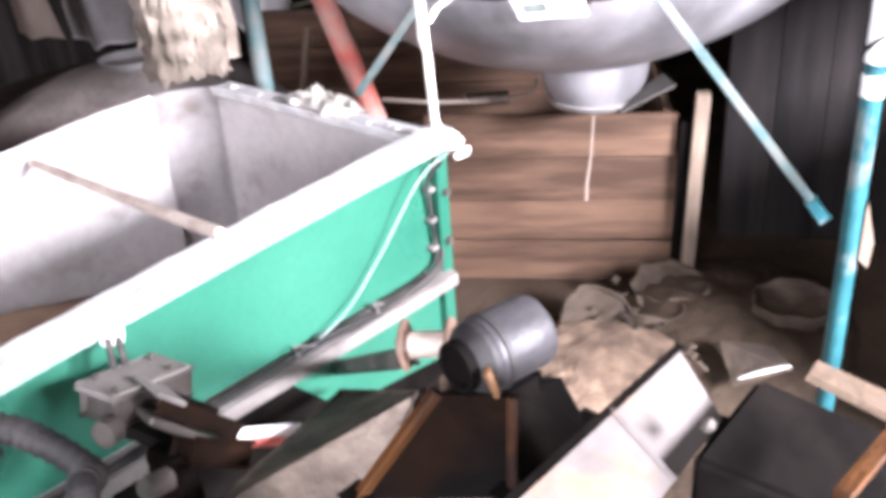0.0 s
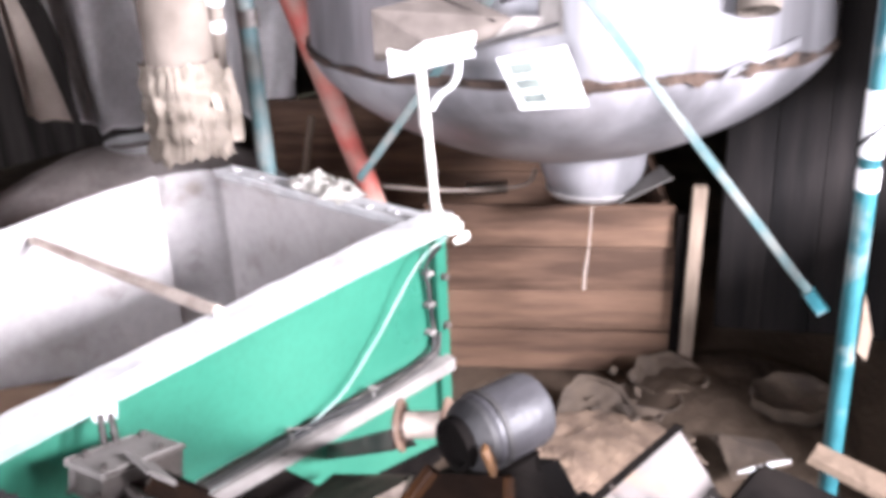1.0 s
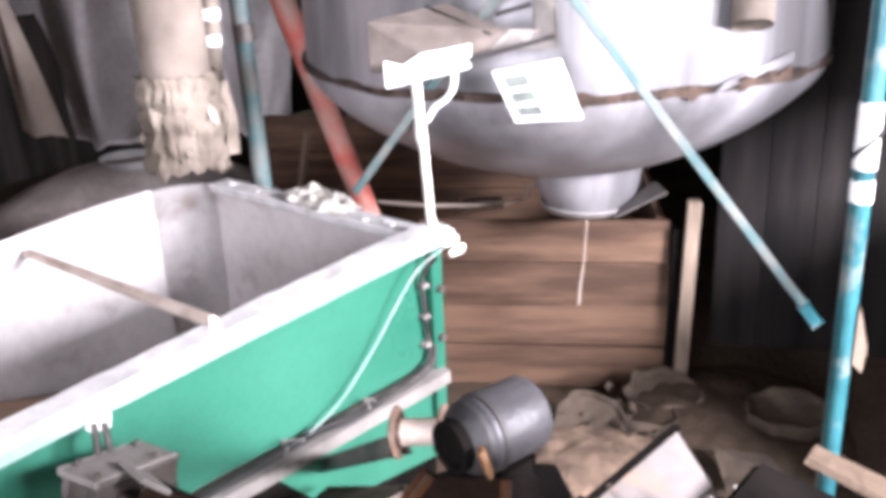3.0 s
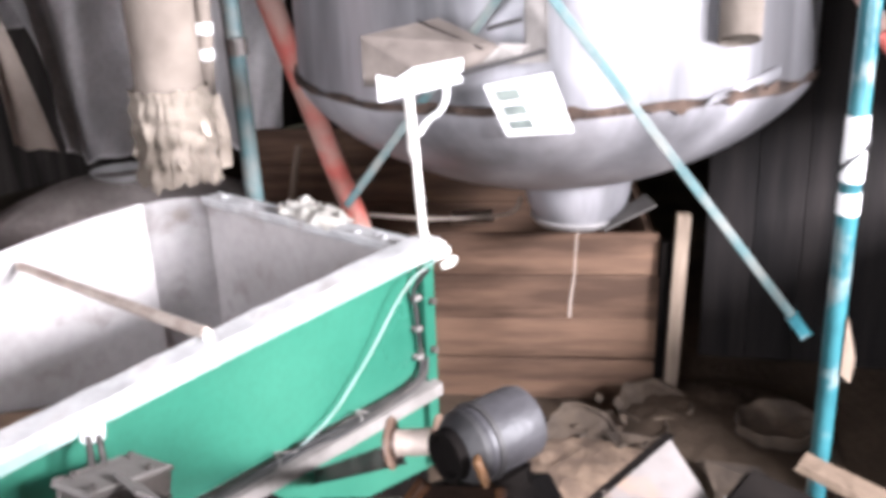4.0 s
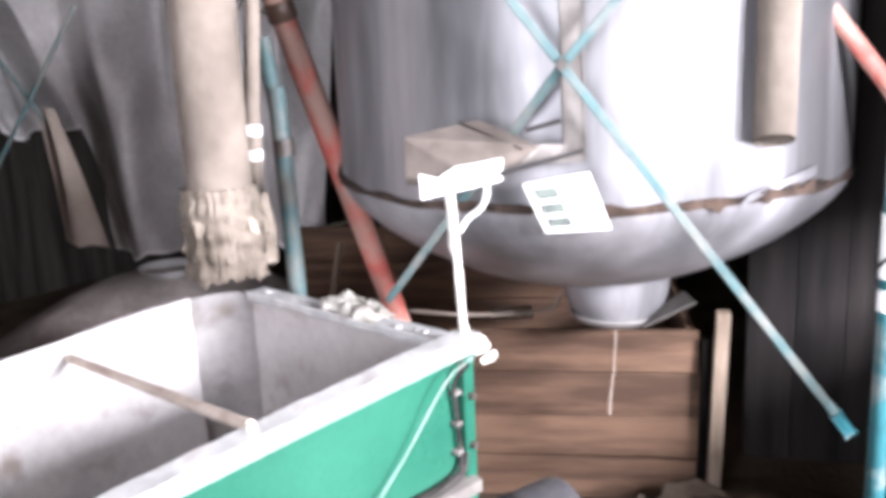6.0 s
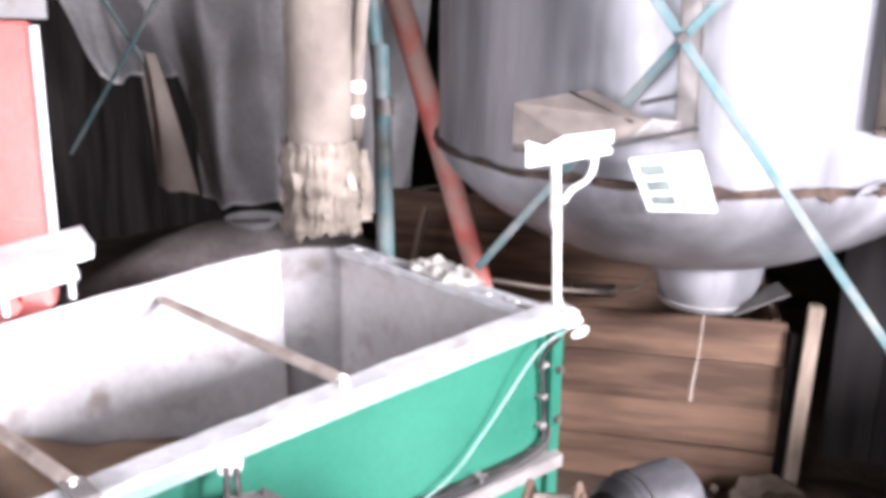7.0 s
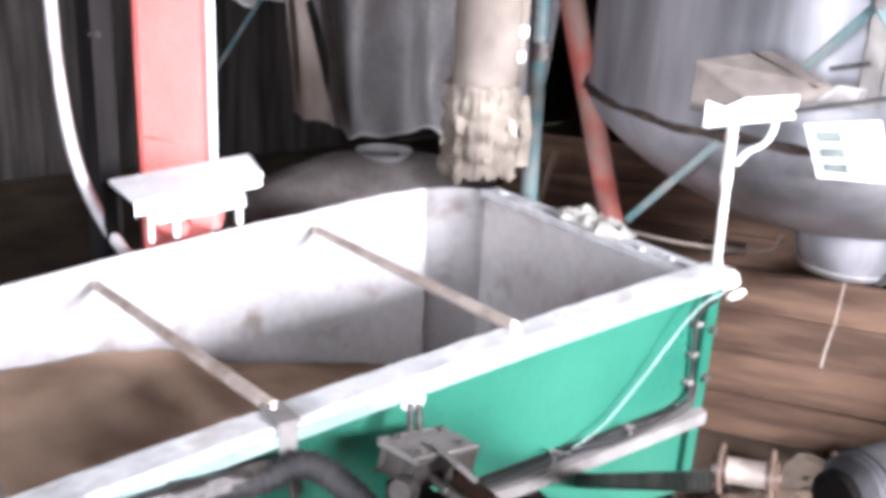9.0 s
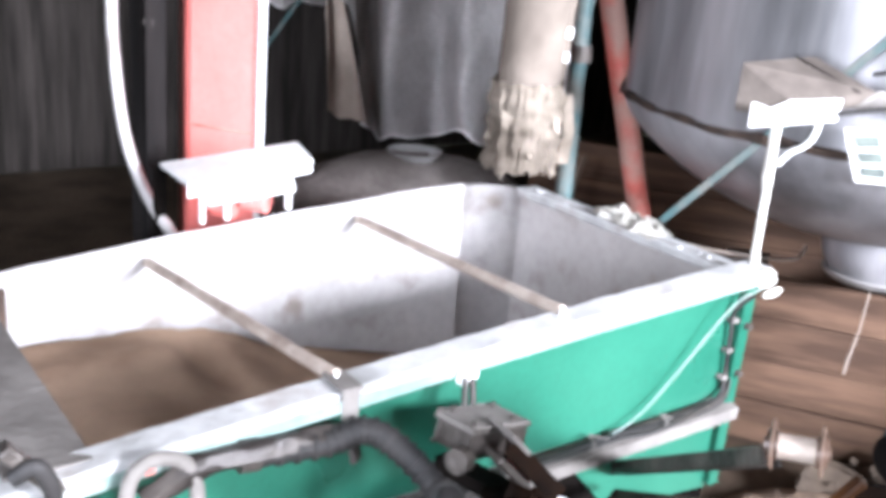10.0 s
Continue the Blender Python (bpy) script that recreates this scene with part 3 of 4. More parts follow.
def duct():
    """A spout that hangs over the far corner of the trough, its end wrapped in torn sacking."""
    t = thing("round_duct", "dusty beige round spout with torn wrapping at its lower end", "duct")
    c = G(2.22, -0.843, 0)
    smooth(part("tube", tube([c + Vector((0, 0, z)) for z in (1.10, 1.2, 1.4, 1.6, 1.8, 2.4, 3.0, H)], 0.080, 36, wobble=0.03), M_DUCT, t))
    sides, rings = 96, 34
    bm = bmesh.new()
    grid = []
    for k in range(rings):
        u = k / (rings - 1)
        row = []
        for i in range(sides):
            a = 2 * math.pi * i / sides
            d = Vector((math.cos(a), math.sin(a), 0))
            low = 1.012 + 0.030 * noise.noise(d * 5.0 + Vector((0, 0, 4))) + 0.012 * noise.noise(d * 17.0)
            top = 1.236 + 0.010 * noise.noise(d * 4.0 + Vector((0, 0, 9))) + 0.004 * noise.noise(d * 19.0)
            z = low + (top - low) * u
            r = 0.090 + 0.006 * (1 - u) + 0.010 * noise.noise(Vector((d.x * 6, d.y * 6, z * 9))) + 0.006 * noise.noise(Vector((d.x * 19, d.y * 19, z * 16))) + 0.004 * math.sin(z * 120 + 3 * d.x)
            row.append(bm.verts.new(c + d * r + Vector((0, 0, z))))
        grid.append(row)
    for p, q in zip(grid, grid[1:]):
        for i in range(sides):
            bm.faces.new((p[i], p[(i + 1) % sides], q[(i + 1) % sides], q[i]))
    bmesh.ops.solidify(bm, geom=bm.faces[:], thickness=0.003)
    smooth(part("wrapping", bm, M_WRAP, t, "torn crinkled pale wrapping"), 50)
    rng = random.Random(4)
    for k in range(7):
        a = radians(165 + 36 * k + 9 * rng.random())
        d = Vector((math.cos(a), math.sin(a), 0))
        e = Vector((-d.y, d.x, 0)) * (0.006 + 0.010 * rng.random())
        top = 1.05 + 0.15 * rng.random()
        low = top - 0.02 - 0.04 * rng.random()
        o = 0.098 + 0.004 * rng.random()
        part("torn_flap", slab([c + d * o - e + Vector((0, 0, top)), c + d * o + e + Vector((0, 0, top - 0.012)), c + d * (o + 0.010) + e * 0.5 + Vector((0, 0, low)), c + d * (o + 0.004) - e * 0.8 + Vector((0, 0, low + 0.014))], 0.002), M_WRAP, t)
    # loose strip of sacking that stands off on the far side of the wrapping
    m = c + S * 0.112 + F * 0.02
    part("torn_flap", slab([m + Vector((0, 0, 1.215)), m - S * 0.03 + Vector((0, 0, 1.20)), m - S * 0.012 + Vector((0, 0, 1.10)), m - S * 0.02 + Vector((0, 0, 1.03)), m + S * 0.012 + Vector((0, 0, 1.035)), m + S * 0.016 + Vector((0, 0, 1.12))], 0.006), M_WRAP, t)
    return t


duct()

# ---- plank bin ----
def plank_bin():
    t = thing("plank_bin", "low bin of old brown planks with a pale corner batten", "bin")
    z = -0.03
    for i, h in enumerate((0.155, 0.148, 0.160, 0.150)):
        y0, y1 = -0.42 + 0.01 * (i % 2), 0.420 + 0.010 * ((i * 2) % 3)
        tilt = 0.004 * (i % 2) - 0.006
        part("plank", beam(G(3.06 + 0.005 * (i % 2), y0, z + h / 2), G(3.06 + 0.005 * (i % 3), y1, z + h / 2 + tilt), 0.025, h - 0.003, bevel=0.004), M_PLANK, t)
        part("plank", beam(G(3.09, y1 - 0.03, z + h / 2), G(3.75, y1 - 0.03, z + h / 2), 0.025, h - 0.008, bevel=0.005), M_PLANK, t)
        z += h
    for f in (3.0,):
        part("batten", beam(G(f, 0.468, -0.03), G(f, 0.487, 0.66), 0.036, 0.030, up=F), M_POST, t, "pale upright wooden batten")
        part("inner_batten", beam(G(f + 0.03, 0.432, -0.03), G(f + 0.03, 0.440, 0.56), 0.022, 0.028, up=F), M_DARK, t, "dark upright batten")
    zb = -0.03
    for h in (0.17, 0.165, 0.17, 0.16, 0.15):
        part("plank", beam(G(3.78, -1.15, zb + h / 2), G(3.78, 0.42, zb + h / 2), 0.025, h - 0.003, bevel=0.004), M_PLANK, t)
        zb += h
    return t


plank_bin()


def loose(name, label, category, bm, mat, group=""):
    return tagged(smooth(part(name, bm, mat), 40), label, category, group)


loose("offcut", "pale wooden offcut lying on the bin", "offcut", beam((0.969, 0.772, 0.558), (1.054, 0.655, 0.566), 0.05, 0.03), M_POST)
loose("twine", "loose pale twine lying on the bin", "twine", tube(curve([(0.651, 0.869, 0.634), (0.749, 0.700, 0.626), (0.877, 0.559, 0.624), (0.978, 0.505, 0.627), (1.035, 0.511, 0.661)]), 0.006, 6), M_SACK)
loose("outlet_wire", "thin stiff wire hanging below the outlet", "wire", tube([(0.846, 0.153, 0.691), (0.806, 0.136, 0.540), (0.799, 0.145, 0.447), (0.798, 0.147, 0.394)], [0.002, 0.002, 0.0035, 0.004], 8), M_SACK)
loose("bent_sheet", "bent grey sheet strip beside the outlet", "sheet", slab([(0.940, 0.134, 0.668), (1.024, 0.024, 0.757), (0.933, -0.067, 0.760), (0.842, 0.053, 0.683)], 0.004), M_DUSTY)

# ---- control box on a post at the trough's corner ----
def stand():
    t = thing("control_box", "dusty grey sheet box on a whitewashed post", "box")
    smooth(part("post", tube([(-0.018, -0.02, 0.905), (-0.034, -0.025, 0.95), (-0.050, -0.030, 1.10), (-0.060, -0.034, 1.13), (-0.073, -0.039, 1.262)], [0.013, 0.0085, 0.008, 0.011, 0.010], 12, wobble=0.25), M_CREAM, t, "crusted whitewashed thin post"))
    smooth(part("conduit", tube(curve([(-0.038, -0.113, 1.282), (-0.039, -0.112, 1.247), (-0.043, -0.098, 1.219), (-0.051, -0.070, 1.197), (-0.058, -0.051, 1.168)]), 0.0065, 8), M_WHITE, t, "white bent conduit"))
    # white fascia plate
    part("fascia", slab([(-0.134, -0.015, 1.244), (-0.026, -0.146, 1.280), (-0.025, -0.148, 1.326), (-0.087, -0.071, 1.310), (-0.113, -0.044, 1.288), (-0.139, -0.017, 1.298)], 0.006), M_WHITE, t, "bright white fascia plate")
    # box: a wedge-shaped housing with a dusty lid
    A, B, C, D = Vector((-0.136, 0.030, 1.375)), Vector((0.072, -0.000, 1.391)), Vector((0.095, -0.151, 1.338)), Vector((-0.082, -0.069, 1.309))
    dz = Vector((0, 0, -0.105))
    bm = bmesh.new()
    top = [bm.verts.new(p) for p in (A, B, C, D)]
    low = [bm.verts.new(p + d) for p, d in ((A, dz), (B, dz * 0.8), (C, dz * 0.25), (D, dz * 0.35))]
    bm.faces.new(top)
    bm.faces.new(low[::-1])
    for i in range(4):
        bm.faces.new((top[i], low[i], low[(i + 1) % 4], top[(i + 1) % 4]))
    bmesh.ops.bevel(bm, geom=bm.edges[:], offset=0.003, segments=1, affect='EDGES')
    part("housing", bm, M_BOX, t, "dust-covered brownish housing")
    u = Vector((0, 0, 0.003))
    part("lid_seam", beam(A.lerp(B, 0.72) + u, D.lerp(C, 0.78) + u, 0.006, 0.003), M_DARK, t)
    part("side_flange", slab([C + Vector((0, 0, 0.001)), C + S * 0.06 + F * 0.02 + Vector((0, 0, -0.005)), C + S * 0.05 - F * 0.03 + Vector((0, 0, -0.035)), C.lerp(D, 0.25) + Vector((0, 0, -0.03))], 0.004), M_DUSTY, t, "dusty side flange")
    return t


stand()
for a, b in (((0.032, -0.166, 1.379), (0.061, -0.233, 1.399)), ((-0.032, -0.146, 1.296), (0.088, -0.269, 1.336))):
    loose("dark_rod", "thin black rod between control box and tank", "rod", tube([a, b], 0.005, 8), M_BLACK, "rods of the control box")
def rag():
    """A whitened crumpled rag that lies over the end rim."""
    bm = bmesh.new()
    n, k = 26, 14
    g = []
    for i in range(n + 1):
        row = []
        for j in range(k + 1):
            u, v = i / n, j / k
            w = 0.050 + 0.022 * noise.noise(Vector((u * 6, 2, 0)))
            x = END + 0.030 + (v - 0.5) * 2 * w + 0.03 * u
            y = 0.27 + 0.25 * u + 0.02 * noise.noise(Vector((v * 5, u * 3, 7)))
            edge = min(1.0, 6 * u, 6 * (1 - u), 5 * v + 0.15, 5 * (1 - v) + 0.15)
            z = 0.892 + edge * (0.018 + 0.020 * noise.noise(Vector((u * 7, v * 4, 1))) + 0.008 * noise.noise(Vector((u * 20, v * 12, 4))))
            row.append(bm.verts.new((x, y, z)))
        g.append(row)
    for i in range(n):
        for j in range(k):
            bm.faces.new((g[i][j], g[i + 1][j], g[i + 1][j + 1], g[i][j + 1]))
    bmesh.ops.solidify(bm, geom=bm.faces[:], thickness=0.004)
    return loose("rag", "whitened crumpled rag lying on the end rim", "rag", bm, M_CREAM)


rag()
rng = random.Random(21)
for k in range(16):
    y = 0.02 + 0.74 * rng.random()
    r = 0.006 + 0.008 * rng.random()
    bm = lathe([(0.0, 0.0), (r, 0.0), (r * 1.1, r * 0.4), (r * 0.6, r * 0.9), (0.0, r)], (END + 0.004 + 0.034 * rng.random(), y, 0.890 - 0.018 * y), 9)
    for v in bm.verts:
        v.co += Vector((noise.noise(v.co * 90), noise.noise(v.co * 90 + Vector((4, 0, 0))), 0)) * r * 0.5
    loose("meal_crumb", "pale caked crumb of meal on the end rim", "crumb", bm, M_RIM, "crumbs on the end rim")
for k, (x, y, z) in enumerate(((-0.028, -0.05, 0.905), (0.002, -0.035, 0.88), (0.007, -0.05, 0.86), (-0.048, -0.055, 0.915))):
    pts = curve([(x - 0.02, y - 0.01, z), (x + 0.01, y - 0.02, z + 0.012), (x + 0.03, y, z - 0.01), (x + 0.005, y + 0.012, z - 0.015)])
    loose("wire_tie", "whitewashed twist of wire at the trough corner", "wire", tube(pts, 0.006, 7, wobble=0.3), M_CREAM, "wire twists at the corner")

# ---- cables along the green panel ----
loose("white_cable", "thin white cable drooping along the green panel", "cable", tube(curve([(-0.045, -0.070, 0.885), (-0.131, -0.060, 0.846), (-0.253, -0.040, 0.701), (-0.390, -0.045, 0.614), (-0.62, -0.058, 0.590), (-0.80, -0.058, 0.586)]), 0.0019, 8), M_SAGE)
for k in range(5):
    o = 0.005 * k
    loose("ledge_cable", "dusty dark cable lying along the ledge", "cable", tube(curve([(END - 0.005, -0.028 - o * 0.4, 0.625 + o), (-0.10, -0.036 - o, 0.600 + 0.003 * (k % 2)), (-0.25 - 0.02 * k, -0.044 - o * 1.5, 0.597), (-0.45, -0.040 - o * 1.2, 0.596 + 0.003 * (k % 3)), (-0.70, -0.045 - o, 0.595), (-1.2, -0.05 - o, 0.595)]), 0.0038, 7), M_BLACK if k % 3 else M_IRON, "cables on the ledge")

def corner_cable():
    t = thing("corner_cable", "black cable clipped along the green corner of the trough", "cable")
    x = END - 0.030
    line = curve([(x + 0.005, -0.066, 0.870), (x - 0.010, -0.034, 0.820), (x - 0.002, -0.030, 0.760), (x + 0.004, -0.030, 0.690), (x + 0.006, -0.032, 0.625), (x - 0.03, -0.044, 0.604), (x - 0.12, -0.050, 0.594), (x - 0.30, -0.052, 0.592), (x - 0.60, -0.054, 0.590)])
    smooth(part("cable", tube(line, 0.0052, 9), M_BLACK, t))
    for z in (0.795, 0.720, 0.650):
        part("clip", block((x - 0.009, -0.038, z - 0.005), (x + 0.012, -0.017, z + 0.005), 0.002), M_DUSTY, t, "chalky pale clip")
    return t


corner_cable()
for k, (x, z, d) in enumerate(((-0.30, 0.598, 0.05), (-0.52, 0.602, 0.07), (-0.75, 0.598, 0.04))):
    loose("cable_tie", "pale twist of wire round the ledge cables", "wire", tube(curve([(x, -0.066, z - 0.012), (x + 0.01, -0.068, z + 0.008), (x + 0.02, -0.040, z + 0.010), (x + d, -0.062, z - 0.004)]), 0.0020, 6, wobble=0.3), M_DUSTY, "wire twists on the ledge")

# ---- drive gear hung on the rim ----
def gear_unit():
    t = thing("gear_unit", "grimy grey gear unit with red inside hung at the trough", "gear unit")
    part("clip", beam((-0.888, -0.075, 0.847), (-0.854, -0.075, 0.840), 0.03, 0.02, up=(0, -1, 0)), M_WHITE, t, "bright metal clip")
    part("rod", tube([(-0.883, -0.085, 0.850), (-0.901, -0.115, 0.776)], 0.006, 8), M_IRON, t)
    part("rod", tube([(-0.866, -0.085, 0.844), (-0.880, -0.115, 0.769)], 0.006, 8), M_IRON, t)
    a, b = Vector((-0.953, -0.160, 0.792)), Vector((-0.813, -0.130, 0.756))
    part("block", beam(a, b, 0.075, 0.045, bevel=0.007), M_IRON, t, "grey cast block")
    part("top_plate", beam(a + Vector((-0.004, 0, 0.026)), b + Vector((0.004, 0, 0.026)), 0.082, 0.009, bevel=0.002), M_DUSTY, t, "dusty pale top plate")
    for u, v in ((0.12, -0.028), (0.12, 0.028), (0.88, -0.028), (0.88, 0.028)):
        part("bolt", lathe([(0, 0.008), (0.005, 0.008), (0.006, 0.0), (0.0, 0.0)], a.lerp(b, u) + Vector((0, v, 0.031)), 6), M_IRON, t)
    c, d = Vector((-0.916, -0.205, 0.779)), Vector((-0.798, -0.215, 0.654))
    # open channel housing: floor and two cheeks, red inside
    part("housing", beam(c, d, 0.075, 0.014, bevel=0.004), M_IRON, t, "grey cast channel")
    for v in (-0.034, 0.034):
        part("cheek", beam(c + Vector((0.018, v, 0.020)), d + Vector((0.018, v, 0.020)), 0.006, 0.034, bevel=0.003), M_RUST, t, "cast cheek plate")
    m = c.lerp(d, 0.42)
    part("red_insert", beam(m + Vector((0.012, 0.008, 0.014)), c.lerp(d, 0.72) + Vector((0.012, 0.008, 0.014)), 0.030, 0.016, bevel=0.003), M_RED, t, "red insert")
    part("cover", beam(c + Vector((0.020, 0, 0.040)), c.lerp(d, 0.34) + Vector((0.020, 0, 0.040)), 0.078, 0.008, bevel=0.002), M_DUSTY, t, "dusty cover plate")
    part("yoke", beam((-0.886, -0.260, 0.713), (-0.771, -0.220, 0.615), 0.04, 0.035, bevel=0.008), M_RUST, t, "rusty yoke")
    part("knob", tube([(-0.978, -0.200, 0.770), (-0.953, -0.190, 0.765)], 0.022, 14), M_IRON, t)
    part("shaft", tube([(-0.966, -0.270, 0.694), (-0.924, -0.260, 0.683)], 0.020, 14), M_IRON, t)
    part("shaft", tube([(-0.898, -0.240, 0.597), (-0.898, -0.230, 0.706)], 0.035, 14), M_RUST, t)
    part("mount", beam((-0.86, -0.02, 0.64), (-0.84, -0.20, 0.66), 0.04, 0.03), M_DARK, t)
    l = part("lever", beam((-0.780, -0.210, 0.649), (-0.474, -0.120, 0.439), 0.006, 0.018), M_WHITE, t, "white painted lever")
    part("edge", beam((-0.780, -0.213, 0.632), (-0.480, -0.123, 0.419), 0.007, 0.014), M_RED, l, "red lower edge")
    return t


gear_unit()


def ribbed_hose(name, label, pts, r, mat):
    line = curve(pts, 14)
    rad = [r * (1.0 + 0.06 * math.sin(i * 2.2)) for i in range(len(line))]
    t = thing(name, label, "hose")
    smooth(part("hose", tube(line, rad, 14), mat, t))
    for k in range(6, len(line) - 6, 3):
        d = (line[k + 1] - line[k - 1]).normalized() * 0.003
        part("rib", tube([line[k] - d, line[k] + d], r * 1.14, 14), mat, t)
    part("end_sleeve", tube(line[:4], r * 1.25, 14), M_IRON, t, "dusty end sleeve")
    return t


ribbed_hose("ribbed_hose", "dusty black ribbed hose drooping beside the trough", [(-1.30, -0.075, 0.80), (-1.163, -0.090, 0.794), (-1.094, -0.110, 0.812), (-1.048, -0.160, 0.781), (-1.018, -0.220, 0.735), (-1.073, -0.320, 0.779), (-1.06, -0.36, 0.55), (-1.05, -0.36, -0.01)], 0.021, M_BLACK)
loose("wrapped_cable", "dusty length of wrapped cable under the rim", "cable", tube(curve([(-1.45, -0.085, 0.775), (-1.355, -0.085, 0.808), (-1.257, -0.085, 0.806), (-1.131, -0.085, 0.801)]), 0.018, 10, wobble=0.5), M_IRON)


def rim_clamp():
    t = thing("rim_clamp", "dusty clamp strapped over the rim", "clamp")
    x = -1.10
    part("strap", block((x - 0.018, -0.070, rim_z(x) - 0.075), (x + 0.014, -0.0655, rim_z(x) + 0.004), 0.002), M_DUSTY, t)
    part("top", block((x - 0.020, -0.072, rim_z(x) + 0.003), (x + 0.020, 0.004, rim_z(x) + 0.010), 0.002), M_DUSTY, t)
    part("tail", beam((x - 0.002, -0.072, rim_z(x) - 0.07), (x + 0.006, -0.085, rim_z(x) - 0.12), 0.03, 0.01), M_IRON, t)
    return t


rim_clamp()
loose("pipe_loop", "grey plastic pipe loop hooked over the rim", "pipe", tube(curve([(-1.475, -0.090, 0.776), (-1.466, -0.090, 0.819), (-1.434, -0.090, 0.840), (-1.390, -0.090, 0.824), (-1.372, -0.090, 0.783), (-1.369, -0.090, 0.733), (-1.36, -0.07, 0.62), (-1.36, -0.055, 0.60)]), 0.0115, 12), M_DUSTY)
loose("rim_hook", "grimy iron hook strap under the rim", "hook", beam((-1.629, -0.085, 0.909), (-1.561, -0.085, 0.825), 0.028, 0.02), M_IRON)
loose("rim_hook", "grimy iron hook strap under the rim", "hook", tube(curve([(-1.621, -0.100, 0.870), (-1.592, -0.110, 0.884), (-1.572, -0.100, 0.830), (-1.582, -0.090, 0.783)]), 0.012, 10), M_BLACK)
loose("clip", "small orange plastic clip on the rim", "clip", block((-1.445, -0.075, 0.805), (-1.425, -0.062, 0.835)), M_RED)

# ---- motor on its pedestal ----
def pulley_pair():
    t = thing("pulley_shaft", "short bright shaft between two thin worn discs", "pulley")
    c, d = Vector((-0.658, -0.585, 0.917)), Vector((0.50, -0.85, 0.12)).normalized()
    a, b = c - d * 0.034, c + d * 0.034
    smooth(part("shaft", tube([a - d * 0.012, b + d * 0.012], 0.011, 14), M_COPPER, t, "rusty shaft"))
    smooth(part("sleeve", tube([a, b], 0.019, 20), M_BAR, t, "bright worn sleeve"))
    for p in (a, b):
        smooth(part("disc", tube([p - d * 0.0025, p - d * 0.0015, p + d * 0.0015, p + d * 0.0025], [0.034, 0.037, 0.037, 0.034], 28), M_COPPER, t, "thin worn disc"))
        smooth(part("hub", tube([p - d * 0.008, p + d * 0.008], 0.022, 18), M_COPPER, t))
    part("bearing_arm", beam(a + Vector((0, 0, -0.02)), Vector((-0.373, -0.020, 0.486)), 0.03, 0.025), M_IRON, t, "grimy bearing arm")
    return t


pulley_pair()


def motor():
    t = thing("electric_motor", "dusty grey electric motor with black end cap", "motor")
    a, b = Vector((-0.825, -0.804, 1.066)), Vector((-0.724, -0.823, 1.068))
    d = (b - a).normalized()
    turn = d.to_track_quat('Z', 'Y').to_matrix()
    L = (b - a).length
    smooth(part("casing", lathe([(0.0, L * 0.20), (0.040, L * 0.20), (0.0425, L * 0.24), (0.0425, L * 0.9), (0.040, L * 0.97), (0.030, L), (0.0, L)], a, 40, axis=turn), M_MOTOR, t, "dusty grey casing"), 30)
    smooth(part("band", lathe([(0.0425, L * 0.30), (0.0445, L * 0.30), (0.0445, L * 0.36), (0.0425, L * 0.36)], a, 40, axis=turn), M_BLACK, t))
    smooth(part("end_cap", lathe([(0.0, L * 0.0), (0.030, L * 0.0), (0.036, L * 0.06), (0.041, L * 0.14), (0.041, L * 0.20)], a, 40, axis=turn), M_BLACK, t, "glossy black end cap"), 30)
    smooth(part("bore", lathe([(0.0, -0.004), (0.021, -0.004), (0.024, -0.012), (0.029, -0.012), (0.030, 0.004)], a, 32, axis=turn), M_DARK, t), 30)
    part("foot", beam(a + d * L * 0.35 + Vector((0, 0, -0.052)), a + d * L * 0.8 + Vector((0, 0, -0.048)), 0.06, 0.025), M_DARK, t)
    part("terminal", beam((-0.834, -0.843, 1.080), (-0.827, -0.852, 1.047), 0.014, 0.008), M_YELLOW, t, "rusty yellow strap")
    return t


motor()


def pedestal():
    t = thing("motor_pedestal", "black steel pedestal with rusty yellow edges", "pedestal")
    top = [Vector(p) for p in ((-0.841, -0.776, 1.023), (-0.807, -0.854, 1.034), (-0.670, -0.819, 0.968), (-0.709, -0.734, 0.960))]
    low = [Vector(p) for p in ((-0.928, -0.726, 0.905), (-0.870, -0.903, 0.966), (-0.691, -0.874, 0.932), (-0.682, -0.688, 0.863))]
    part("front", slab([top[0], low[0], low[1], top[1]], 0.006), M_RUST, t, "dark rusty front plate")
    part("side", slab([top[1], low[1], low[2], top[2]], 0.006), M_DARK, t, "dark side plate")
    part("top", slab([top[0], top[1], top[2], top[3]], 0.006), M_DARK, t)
    part("edge", beam(top[0], low[0], 0.012, 0.012), M_EDGE, t)
    part("edge", beam(top[1], low[1], 0.012, 0.012), M_EDGE, t)
    for p in low[:3]:
        part("leg", beam((p.x, p.y, -0.03), (p.x, p.y, p.z + 0.01), 0.03, 0.03, up=(1, 0, 0)), M_DARK, t)
    return t


pedestal()

